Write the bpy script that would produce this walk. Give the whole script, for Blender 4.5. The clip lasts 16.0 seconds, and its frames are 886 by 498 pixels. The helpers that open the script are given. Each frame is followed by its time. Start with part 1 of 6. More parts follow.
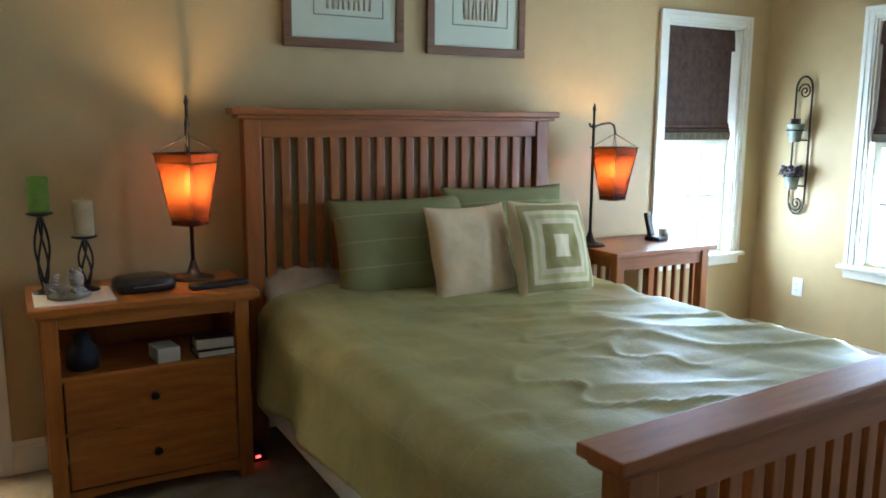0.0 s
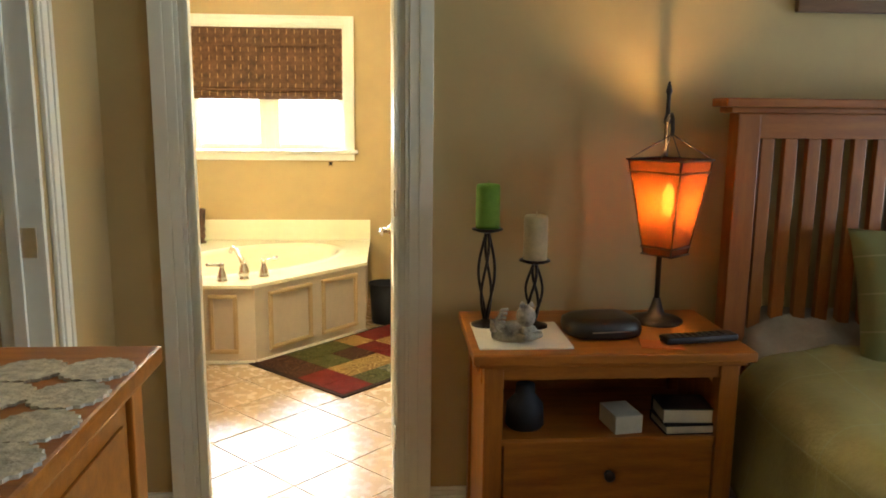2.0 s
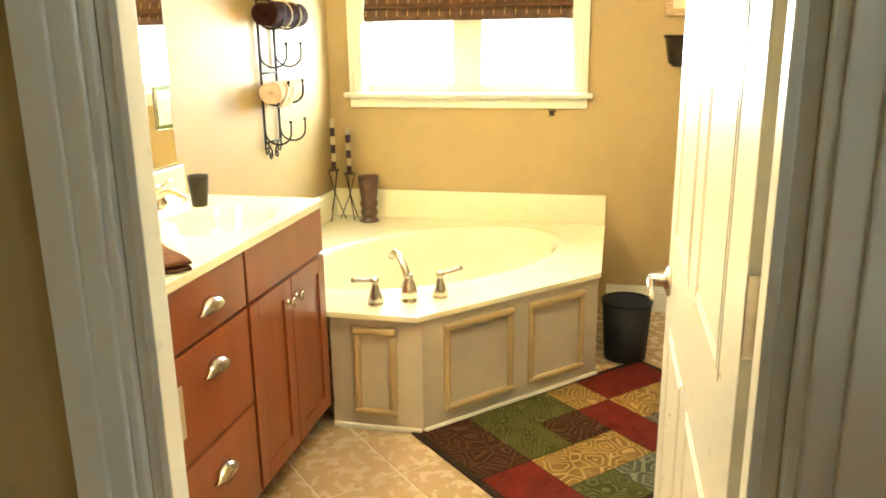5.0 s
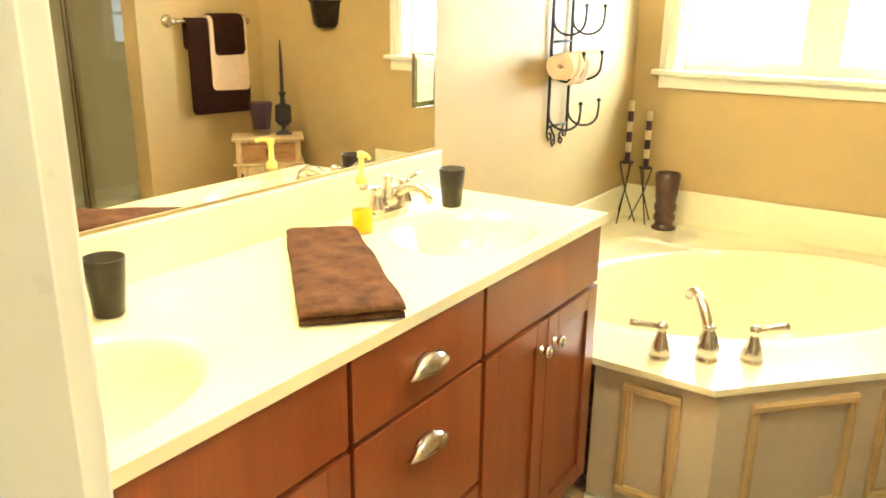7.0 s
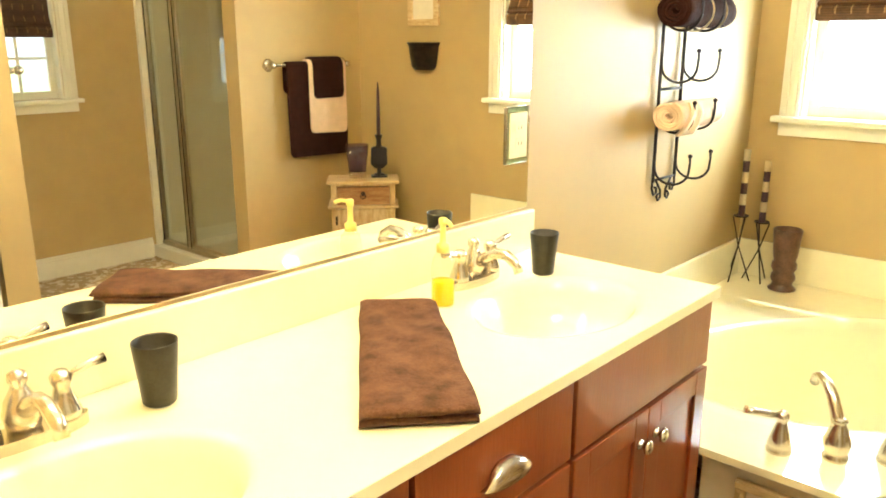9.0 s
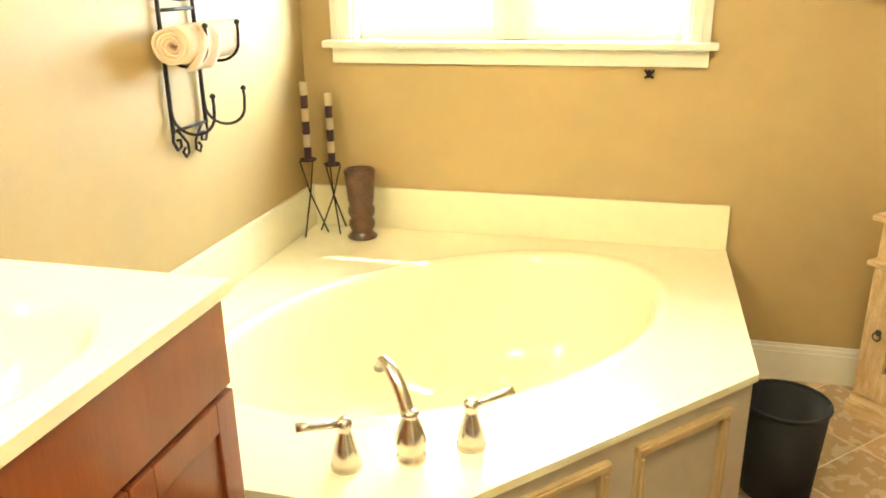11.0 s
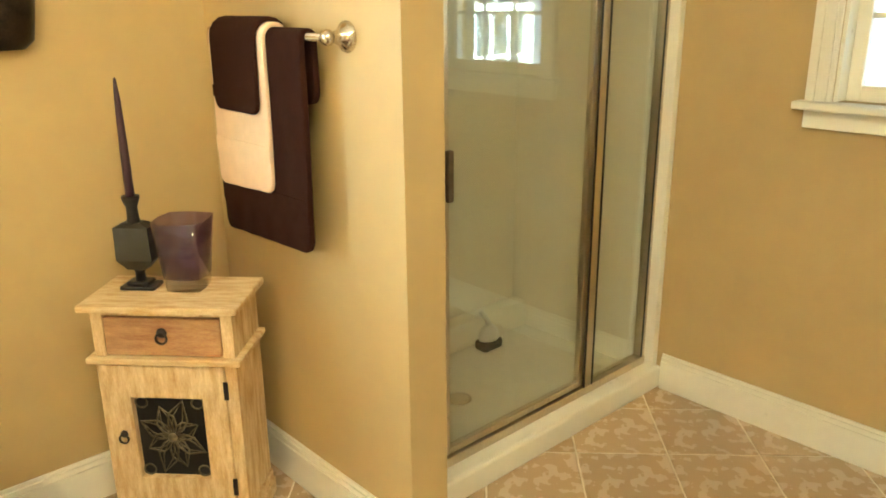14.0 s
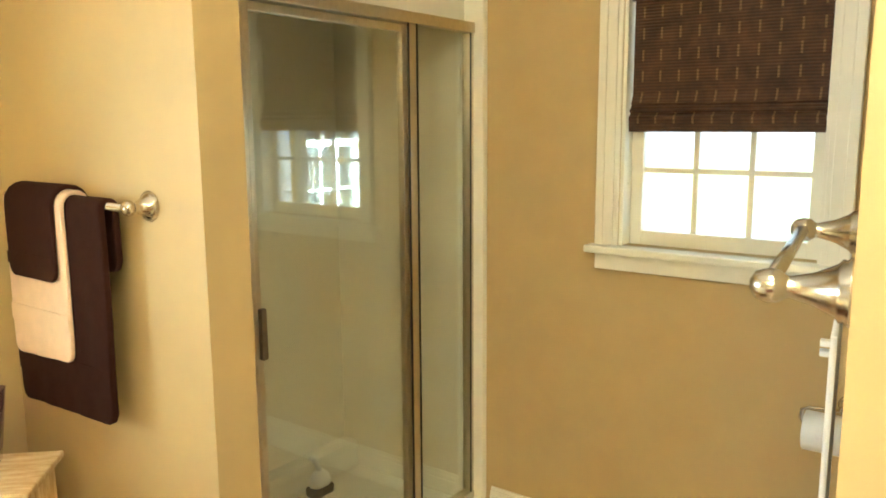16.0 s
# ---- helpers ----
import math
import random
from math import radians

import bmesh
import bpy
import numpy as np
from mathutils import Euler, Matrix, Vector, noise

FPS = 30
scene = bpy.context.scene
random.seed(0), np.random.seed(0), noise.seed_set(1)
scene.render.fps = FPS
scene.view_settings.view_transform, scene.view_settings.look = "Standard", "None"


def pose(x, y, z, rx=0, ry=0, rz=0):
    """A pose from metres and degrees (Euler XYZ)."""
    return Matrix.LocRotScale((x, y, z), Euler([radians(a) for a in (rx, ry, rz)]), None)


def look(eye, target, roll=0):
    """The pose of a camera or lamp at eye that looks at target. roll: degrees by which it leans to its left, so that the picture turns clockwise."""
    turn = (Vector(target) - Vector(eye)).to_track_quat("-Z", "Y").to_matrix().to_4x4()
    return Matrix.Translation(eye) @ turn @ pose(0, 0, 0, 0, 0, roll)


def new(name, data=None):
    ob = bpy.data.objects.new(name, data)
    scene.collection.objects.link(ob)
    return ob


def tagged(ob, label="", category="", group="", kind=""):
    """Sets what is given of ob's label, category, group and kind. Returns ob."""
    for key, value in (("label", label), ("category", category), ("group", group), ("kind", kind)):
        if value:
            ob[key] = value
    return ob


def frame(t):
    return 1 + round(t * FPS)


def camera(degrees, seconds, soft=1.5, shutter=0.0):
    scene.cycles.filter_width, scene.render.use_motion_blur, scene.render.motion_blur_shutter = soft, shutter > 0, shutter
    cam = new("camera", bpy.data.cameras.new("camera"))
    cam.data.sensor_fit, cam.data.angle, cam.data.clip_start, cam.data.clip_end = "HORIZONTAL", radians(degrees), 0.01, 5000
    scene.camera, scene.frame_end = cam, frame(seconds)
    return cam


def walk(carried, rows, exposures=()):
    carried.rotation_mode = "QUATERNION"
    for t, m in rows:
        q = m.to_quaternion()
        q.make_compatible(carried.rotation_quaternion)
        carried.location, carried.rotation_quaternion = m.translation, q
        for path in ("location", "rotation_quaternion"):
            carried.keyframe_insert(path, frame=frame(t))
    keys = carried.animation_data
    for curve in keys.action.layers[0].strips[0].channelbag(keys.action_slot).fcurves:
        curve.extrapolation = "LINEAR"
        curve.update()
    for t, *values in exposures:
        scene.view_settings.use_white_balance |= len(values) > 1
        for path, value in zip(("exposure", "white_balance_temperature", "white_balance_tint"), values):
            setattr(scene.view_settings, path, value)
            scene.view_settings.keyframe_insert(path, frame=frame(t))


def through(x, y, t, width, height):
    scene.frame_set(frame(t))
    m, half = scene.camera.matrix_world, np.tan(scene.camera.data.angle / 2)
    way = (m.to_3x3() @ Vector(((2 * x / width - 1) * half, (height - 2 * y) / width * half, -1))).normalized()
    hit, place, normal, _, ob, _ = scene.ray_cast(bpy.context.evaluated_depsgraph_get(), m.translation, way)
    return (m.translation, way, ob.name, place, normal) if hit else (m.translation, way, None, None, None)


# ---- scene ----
# camera: seconds, eye, yaw, pitch, roll
cam = camera(59.25, 16.0, soft=1.8)
ROWS = [
    (0, 0.022, 0.008, 1.420, -29.23, -9.17, 0.36),
    (0.5, -0.046, 0.192, 1.408, -23.65, -9.11, 0.50),
    (1, -0.123, 0.399, 1.408, -17.59, -9.59, 0.64),
    (1.5, -0.173, 0.638, 1.414, -10.57, -9.92, 0.58),
    (2, -0.173, 0.926, 1.433, -3.86, -10.10, 0.58),
    (2.5, -0.212, 1.267, 1.411, 0.37, -10.02, 1.30),
    (3, -0.256, 1.566, 1.404, 3.98, -10.36, 0.59),
    (5.3, -0.320, 2.868, 1.400, 14.17, -15.65, -0.28),
    (5.5, -0.338, 2.955, 1.393, 15.54, -16.00, 0.06),
    (6, -0.400, 3.158, 1.380, 20.08, -16.71, 0.80),
    (6.5, -0.468, 3.275, 1.386, 26.72, -17.28, 1.05),
    (7, -0.538, 3.351, 1.383, 33.73, -17.26, 0.75),
    (7.5, -0.582, 3.413, 1.402, 39.32, -16.83, 0.66),
    (8, -0.598, 3.452, 1.421, 42.89, -15.60, 0.51),
    (8.2, -0.613, 3.464, 1.427, 43.43, -15.27, 0.58),
    (10.5, -0.627, 3.905, 1.377, 24.59, -17.35, -1.29),
    (11, -0.636, 4.156, 1.343, 14.42, -19.39, -0.83),
    (11.5, -0.608, 4.324, 1.335, 4.29, -20.11, -0.63),
    (12, -0.522, 4.571, 1.327, -4.58, -20.16, -0.93),
    (12.5, -0.535, 4.712, 1.332, -17.34, -19.92, -0.77),
    (13, -0.527, 4.704, 1.322, -28.04, -19.02, -0.63),
    (13.5, -0.482, 4.723, 1.348, -36.75, -19.31, -0.45),
    (14, -0.485, 4.673, 1.366, -42.44, -17.70, -0.53),
    (14.5, -0.471, 4.646, 1.392, -45.77, -15.79, -0.70),
    (15, -0.460, 4.649, 1.427, -49.15, -14.14, -0.67),
    (15.5, -0.454, 4.607, 1.448, -51.72, -11.63, -0.66),
    (16, -0.448, 4.594, 1.473, -54.07, -9.35, -0.37),
]
EXPOSURES = [(0.0, 1.42, 5250, 11), (1.5, 1.46, 6050, 11), (3.2, 1.62, 6400, 10), (5.3, 1.6, 6500, 4), (8.2, 1.48, 6450, 5), (10.3, 1.45, 6400, 5), (12.0, 1.77, 6250, 5), (14.0, 1.7, 6050, 4), (16.0, 1.64, 5850, 4)]
walk(cam, [(t, pose(x, y, z, 0, 0, yaw) @ pose(0, 0, 0, 90 + pitch) @ pose(0, 0, 0, 0, 0, roll)) for t, x, y, z, yaw, pitch, roll in ROWS], EXPOSURES)

# daylight
world = bpy.data.worlds.new("daylight")
scene.world = world
world.use_nodes = True
wn = world.node_tree.nodes
sky = wn.new("ShaderNodeTexSky")
sky.sky_type, sky.sun_disc = "NISHITA", False
sky.sun_elevation, sky.sun_rotation = radians(66), radians(7)
wn["Background"].inputs[1].default_value = 0.15
world.node_tree.links.new(sky.outputs[0], wn["Background"].inputs[0])
sun = new("sun", bpy.data.lights.new("sun", "SUN"))
sun.data.energy, sun.data.angle, sun.data.color = 2.5, radians(0.5), (1.0, 0.95, 0.88)
sun.matrix_world = look((0.5, 4.0, 9.0), (0, 0, 0))


def window_light(name, eye, target, width, height, watts, colour=(0.73, 0.88, 1.0)):
    """The sky's light in a window's opening."""
    lamp = new(name, bpy.data.lights.new(name, "AREA"))
    lamp.data.shape, lamp.data.size, lamp.data.size_y = "RECTANGLE", width, height
    lamp.data.energy, lamp.data.color = watts, colour
    lamp.matrix_world = look(eye, target)
    return lamp


window_light("window_light_north", (3.77, 3.60, 0.98), (3.77, 0, 0.98), 0.56, 0.74, 22)
window_light("window_light_east", (4.465, 2.45, 0.98), (0, 2.45, 0.98), 0.62, 0.74, 29)
window_light("window_light_east", (4.465, 0.55, 1.31), (0, 0.55, 1.31), 0.62, 1.38, 20)
window_light("window_light_bath", (-1.07, 6.92, 1.31), (-1.07, 0, 1.31), 1.08, 0.34, 28, (0.80, 0.91, 1.0))


# ---- materials ----
def material(name, colour, rough=0.5, metal=0.0, scale=8.0, vary=0.12, bump=0.0, bump_scale=60.0, second=None, stretch=(1, 1, 1), coat=0.0, space="Object", rand=0.0):
    """Principled surface whose colour drifts at two scales, with a fine relief."""
    m = bpy.data.materials.new(name)
    m.use_nodes = True
    nt = m.node_tree
    n, link = nt.nodes, nt.links.new
    p = n["Principled BSDF"]
    p.inputs["Roughness"].default_value, p.inputs["Metallic"].default_value = rough, metal
    p.inputs["Coat Weight"].default_value = coat
    if rough >= 0.85:
        p.inputs["Specular IOR Level"].default_value = 0.1
    tc, mp = n.new("ShaderNodeTexCoord"), n.new("ShaderNodeMapping")
    mp.inputs["Scale"].default_value = stretch
    link(tc.outputs[space], mp.inputs[0])
    big, small = n.new("ShaderNodeTexNoise"), n.new("ShaderNodeTexNoise")
    big.inputs["Scale"].default_value, small.inputs["Scale"].default_value = scale, scale * 9
    big.inputs["Detail"].default_value, small.inputs["Detail"].default_value = 4, 3
    link(mp.outputs[0], big.inputs[0]), link(mp.outputs[0], small.inputs[0])
    add = n.new("ShaderNodeMath")
    add.operation = "MULTIPLY_ADD"
    add.inputs[1].default_value = 0.45
    link(small.outputs[0], add.inputs[0]), link(big.outputs[0], add.inputs[2])
    ramp = n.new("ShaderNodeValToRGB")
    dark = second or [c * (1 - 2.2 * vary) for c in colour]
    light = colour if second else [min(1, c * (1 + vary)) for c in colour]
    ramp.color_ramp.elements[0].position, ramp.color_ramp.elements[1].position = 0.45, 0.95
    ramp.color_ramp.elements[0].color, ramp.color_ramp.elements[1].color = (*dark, 1), (*light, 1)
    link(add.outputs[0], ramp.inputs[0])
    out = ramp.outputs[0]
    if rand:
        info, hsv, mr = n.new("ShaderNodeObjectInfo"), n.new("ShaderNodeHueSaturation"), n.new("ShaderNodeMapRange")
        mr.inputs[3].default_value, mr.inputs[4].default_value = 1 - rand, 1 + rand
        link(info.outputs["Random"], mr.inputs[0]), link(mr.outputs[0], hsv.inputs["Value"]), link(out, hsv.inputs["Color"])
        out = hsv.outputs[0]
    link(out, p.inputs["Base Color"])
    rr = n.new("ShaderNodeMapRange")
    rr.inputs[3].default_value, rr.inputs[4].default_value = max(0.02, rough * 0.8), min(1, rough * 1.2)
    link(small.outputs[0], rr.inputs[0]), link(rr.outputs[0], p.inputs["Roughness"])
    if bump:
        fine, b = n.new("ShaderNodeTexNoise"), n.new("ShaderNodeBump")
        fine.inputs["Scale"].default_value, fine.inputs["Detail"].default_value = bump_scale, 3
        b.inputs["Strength"].default_value, b.inputs["Distance"].default_value = bump, 0.004
        link(mp.outputs[0], fine.inputs[0]), link(fine.outputs[0], b.inputs["Height"]), link(b.outputs[0], p.inputs["Normal"])
    return m


def plain(name, colour, rough=0.5, metal=0.0, transmission=0.0, alpha=1.0, emit=0.0):
    m = bpy.data.materials.new(name)
    m.use_nodes = True
    p = m.node_tree.nodes["Principled BSDF"]
    p.inputs["Base Color"].default_value = (*colour, 1)
    p.inputs["Roughness"].default_value, p.inputs["Metallic"].default_value = rough, metal
    p.inputs["Transmission Weight"].default_value, p.inputs["Alpha"].default_value = transmission, alpha
    if emit:
        p.inputs["Emission Color"].default_value, p.inputs["Emission Strength"].default_value = (*colour, 1), emit
    return m


def wood(name, colour, dark, rough=0.42, coat=0.08, stretch=(1.5, 14, 14), scale=3.0):
    return material(name, colour, rough, scale=scale, second=dark, stretch=stretch, bump=0.12, bump_scale=24, coat=coat)


def thin_glass(name, tint=(0.95, 0.98, 0.97), gloss=0.12):
    """A pane: clear, with a mirror-like sheen that grows at grazing angles."""
    m = bpy.data.materials.new(name)
    m.use_nodes = True
    nt = m.node_tree
    n, link = nt.nodes, nt.links.new
    n.remove(n["Principled BSDF"])
    clear, shine, mix, graze = n.new("ShaderNodeBsdfTransparent"), n.new("ShaderNodeBsdfGlossy"), n.new("ShaderNodeMixShader"), n.new("ShaderNodeLayerWeight")
    clear.inputs[0].default_value = (*tint, 1)
    shine.inputs["Roughness"].default_value = 0.02
    graze.inputs[0].default_value = 0.5
    power = n.new("ShaderNodeMath")
    power.operation, power.inputs[1].default_value = "POWER", 5.0
    boost = n.new("ShaderNodeMath")
    boost.operation, boost.inputs[1].default_value, boost.inputs[2].default_value, boost.use_clamp = "MULTIPLY_ADD", 0.8, gloss, True
    link(graze.outputs["Facing"], power.inputs[0]), link(power.outputs[0], boost.inputs[0]), link(boost.outputs[0], mix.inputs[0])
    link(clear.outputs[0], mix.inputs[1]), link(shine.outputs[0], mix.inputs[2]), link(mix.outputs[0], n["Material Output"].inputs[0])
    return m


def translucent(name, colour, through=0.6, vary=0.15, scale=14, clear=0.0):
    """Paper or cloth that lets light through."""
    m = material(name, colour, 0.8, scale=scale, vary=vary)
    n, link = m.node_tree.nodes, m.node_tree.links.new
    t, mix = n.new("ShaderNodeBsdfTranslucent"), n.new("ShaderNodeMixShader")
    t.inputs[0].default_value = (*colour, 1)
    mix.inputs[0].default_value = through
    link(n["Principled BSDF"].outputs[0], mix.inputs[1]), link(t.outputs[0], mix.inputs[2]), link(mix.outputs[0], n["Material Output"].inputs[0])
    if clear:
        see, last = n.new("ShaderNodeBsdfTransparent"), n.new("ShaderNodeMixShader")
        see.inputs[0].default_value = (*[c ** 0.6 for c in colour], 1)
        last.inputs[0].default_value = clear
        link(mix.outputs[0], last.inputs[1]), link(see.outputs[0], last.inputs[2]), link(last.outputs[0], n["Material Output"].inputs[0])
    return m


def woven_shade(name, colour, fleck, across="X"):
    """Woven wood: fine ribs across, with rows of light stitches down."""
    m = material(name, colour, 0.8, scale=20, vary=0.25, bump=0.2)
    n, link = m.node_tree.nodes, m.node_tree.links.new
    p = n["Principled BSDF"]
    base = p.inputs["Base Color"].links[0].from_socket
    tc, wz, wx = n.new("ShaderNodeTexCoord"), n.new("ShaderNodeTexWave"), n.new("ShaderNodeTexWave")
    wz.bands_direction, wx.bands_direction = "Z", across
    wz.inputs["Scale"].default_value, wx.inputs["Scale"].default_value = 34.0, 5.6
    dots = n.new("ShaderNodeTexWave")
    dots.bands_direction = "Z"
    dots.inputs["Scale"].default_value = 5.0
    for w in (wz, wx, dots):
        link(tc.outputs["Object"], w.inputs[0])
    g1, g2, both, mix = n.new("ShaderNodeMath"), n.new("ShaderNodeMath"), n.new("ShaderNodeMath"), n.new("ShaderNodeMix")
    g1.operation, g1.inputs[1].default_value = "GREATER_THAN", 0.97
    g2.operation, g2.inputs[1].default_value = "GREATER_THAN", 0.45
    both.operation = "MULTIPLY"
    link(wx.outputs["Fac"], g1.inputs[0]), link(dots.outputs["Fac"], g2.inputs[0])
    link(g1.outputs[0], both.inputs[0]), link(g2.outputs[0], both.inputs[1])
    mix.data_type = "RGBA"
    mix.inputs[7].default_value = (*fleck, 1)
    link(both.outputs[0], mix.inputs[0]), link(base, mix.inputs[6])
    dark = n.new("ShaderNodeMix")
    dark.data_type, dark.blend_type = "RGBA", "MULTIPLY"
    dark.inputs[0].default_value = 0.35
    link(mix.outputs[2], dark.inputs[6]), link(wz.outputs["Color"], dark.inputs[7]), link(dark.outputs[2], p.inputs["Base Color"])
    b = n.new("ShaderNodeBump")
    b.inputs["Strength"].default_value, b.inputs["Distance"].default_value = 0.5, 0.003
    link(wz.outputs["Fac"], b.inputs["Height"]), link(b.outputs[0], p.inputs["Normal"])
    return m


M_WALL = material("tan_wall_paint", (0.49, 0.360, 0.160), 0.6, scale=1.3, vary=0.05, bump=0.06, bump_scale=220)
M_TRIM = material("white_trim_paint", (0.80, 0.775, 0.66), 0.3, scale=3, vary=0.03)
M_CEIL = material("white_ceiling_paint", (0.8, 0.79, 0.75), 0.9, scale=3, vary=0.02, bump=0.1, bump_scale=150)
M_CARPET = material("beige_carpet", (0.36, 0.29, 0.20), 0.95, scale=9, vary=0.12, bump=0.9, bump_scale=260)
M_OAK = wood("honey_oak", (0.46, 0.155, 0.014), (0.27, 0.080, 0.008))
M_OAK_V = wood("honey_oak_upright", (0.46, 0.155, 0.014), (0.27, 0.080, 0.008), stretch=(14, 14, 1.5))
M_CHERRY = wood("cherry_wood", (0.38, 0.125, 0.018), (0.23, 0.068, 0.010), coat=0.10)
M_CHERRY_V = wood("cherry_wood_upright", (0.38, 0.125, 0.018), (0.23, 0.068, 0.010), coat=0.10, stretch=(14, 14, 1.5))
M_VAN = wood("cinnamon_maple", (0.275, 0.068, 0.020), (0.20, 0.043, 0.012), rough=0.35, coat=0.3, stretch=(10, 10, 1.2), scale=1.6)
M_IRON = material("dark_iron", (0.045, 0.035, 0.03), 0.45, 0.8, scale=30, vary=0.3)
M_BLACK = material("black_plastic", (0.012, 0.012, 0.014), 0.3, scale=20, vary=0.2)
M_NICKEL = material("brushed_nickel", (0.66, 0.60, 0.50), 0.22, 1.0, scale=60, vary=0.05)
M_CHROME = material("satin_brass_steel", (0.62, 0.54, 0.40), 0.30, 1.0, scale=60, vary=0.04)
M_MARBLE = material("cream_cultured_marble", (0.87, 0.815, 0.565), 0.16, scale=3, vary=0.03, coat=0.3)
M_PANEL = material("taupe_panel_paint", (0.56, 0.49, 0.37), 0.5, scale=4, vary=0.05)
M_MOULD = material("tan_moulding_paint", (0.50, 0.37, 0.19), 0.45, scale=6, vary=0.06)
M_TILE = material("beige_stone_tile", (0.47, 0.345, 0.205), 0.27, scale=2.2, vary=0.2, second=(0.457, 0.333, 0.196), bump=0.03, bump_scale=14, rand=0.06)
M_TILE.node_tree.nodes["Principled BSDF"].inputs["Specular IOR Level"].default_value = 0.9
M_GROUT = material("pale_grout", (0.74, 0.66, 0.50), 0.5, scale=12, vary=0.1)
M_SHOWER = material("cream_fibreglass", (0.78, 0.74, 0.60), 0.3, scale=3, vary=0.03)
M_GLASS = thin_glass("window_glass", gloss=0.03)
M_SGLASS = thin_glass("shower_glass", (0.95, 0.97, 0.93), 0.14)
M_MIRROR = plain("mirror_silver", (0.96, 0.96, 0.91), 0.01, 1.0)
M_SHADE_B = woven_shade("brown_woven_shade", (0.085, 0.040, 0.022), (0.12, 0.065, 0.035))
M_SHADE_E = woven_shade("brown_woven_shade_with_stitches", (0.085, 0.038, 0.020), (0.19, 0.115, 0.055), "Y")
M_SHADE_G = woven_shade("olive_woven_shade_hem", (0.11, 0.085, 0.04), (0.22, 0.17, 0.08))
# lighter copy of the brown weave, with the window's sunlight put into its colour
M_SHADE_W = woven_shade("painted_sunlit_woven_shade", (0.15, 0.070, 0.030), (0.42, 0.25, 0.11))
M_LAMP = translucent("amber_parchment", (0.040, 0.0072, 0.0006), 0.75, 0.2, clear=0.022)
M_COMF = material("sage_comforter", (0.335, 0.305, 0.115), 0.50, scale=5, vary=0.10, bump=0.25, bump_scale=90)
M_SAGE = material("sage_cotton", (0.19, 0.21, 0.09), 0.9, scale=9, vary=0.1, bump=0.3, bump_scale=160)
M_CREAM = material("cream_linen", (0.80, 0.63, 0.40), 0.9, scale=9, vary=0.05, bump=0.3, bump_scale=200)
M_SHEET = material("grey_beige_sheet", (0.36, 0.31, 0.23), 0.9, scale=9, vary=0.08, bump=0.2)
M_WHITE = material("white_enamel", (0.8, 0.79, 0.75), 0.3, scale=4, vary=0.02)
M_DOILY = material("ivory_crochet", (0.62, 0.56, 0.44), 0.95, scale=60, vary=0.2, bump=1.0, bump_scale=120)
M_STONE = material("grey_carved_stone", (0.40, 0.36, 0.29), 0.9, scale=30, vary=0.3, bump=0.5, bump_scale=70)
M_TOWEL_B = material("chocolate_terry", (0.030, 0.010, 0.006), 0.97, scale=30, vary=0.1, bump=0.9, bump_scale=300)
M_TOWEL_M = material("brown_terry", (0.118, 0.056, 0.032), 0.97, scale=22, vary=0.26, bump=0.9, bump_scale=300)
M_TOWEL_P = material("peach_terry", (0.80, 0.60, 0.42), 0.97, scale=30, vary=0.03, bump=0.9, bump_scale=300)
M_CAND_G = translucent("green_wax", (0.20, 0.36, 0.05), 0.3)
M_CAND_C = translucent("cream_wax", (0.72, 0.62, 0.38), 0.3)
M_CAND_P = material("plum_wax", (0.05, 0.02, 0.035), 0.4, scale=20, vary=0.15)
M_BROWN_CER = material("brown_glazed_ceramic", (0.11, 0.055, 0.035), 0.3, scale=18, vary=0.3)
M_DARK_CER = material("dark_slate_ceramic", (0.014, 0.012, 0.014), 0.35, scale=18, vary=0.3)
M_OLD = material("whitewashed_wood", (0.74, 0.59, 0.34), 0.8, scale=7, second=(0.48, 0.28, 0.105), stretch=(2, 9, 9), bump=0.4, bump_scale=40)
M_OLD_V = material("whitewashed_upright_wood", (0.76, 0.60, 0.35), 0.8, scale=6, second=(0.44, 0.25, 0.09), stretch=(9, 9, 1.6), bump=0.4, bump_scale=40)
M_OLD_D = material("worn_reddish_wood", (0.50, 0.30, 0.13), 0.8, scale=6, second=(0.25, 0.10, 0.045), stretch=(2, 9, 9), bump=0.4, bump_scale=40)
M_PAPER = material("ivory_mat_board", (0.82, 0.76, 0.62), 0.9, scale=6, vary=0.03)
M_FRAME = wood("brown_picture_frame", (0.20, 0.10, 0.04), (0.12, 0.055, 0.022))
M_BOOK = material("white_paper", (0.66, 0.62, 0.52), 0.8, scale=20, vary=0.06)
M_ORANGE = plain("orange_card", (0.55, 0.13, 0.02), 0.6)
M_SOAP = plain("yellow_liquid_soap", (0.95, 0.52, 0.01), 0.1)
M_CLEAR = thin_glass("clear_plastic", (0.97, 0.96, 0.90), 0.05)
M_YELLOW = plain("pale_yellow_plastic", (0.80, 0.68, 0.20), 0.35)
M_CUP = material("pewter_cup", (0.045, 0.040, 0.030), 0.35, 0.6, scale=30, vary=0.15)
M_VASE = thin_glass("smoky_violet_glass", (0.68, 0.60, 0.82), 0.07)
M_VASE_B = thin_glass("clear_vase_base", (0.95, 0.93, 0.92), 0.12)
M_RUBBER = material("matte_black_plastic", (0.004, 0.004, 0.005), 0.7, scale=20, vary=0.2)
M_SCROLL = material("worn_grey_iron", (0.17, 0.14, 0.085), 0.45, 0.6, scale=40, vary=0.35)
M_LED = plain("red_indicator", (1.0, 0.03, 0.02), 0.4, emit=4.0)
M_BULB = plain("warm_bulb", (1.0, 0.60, 0.22), 0.4, emit=310.0)
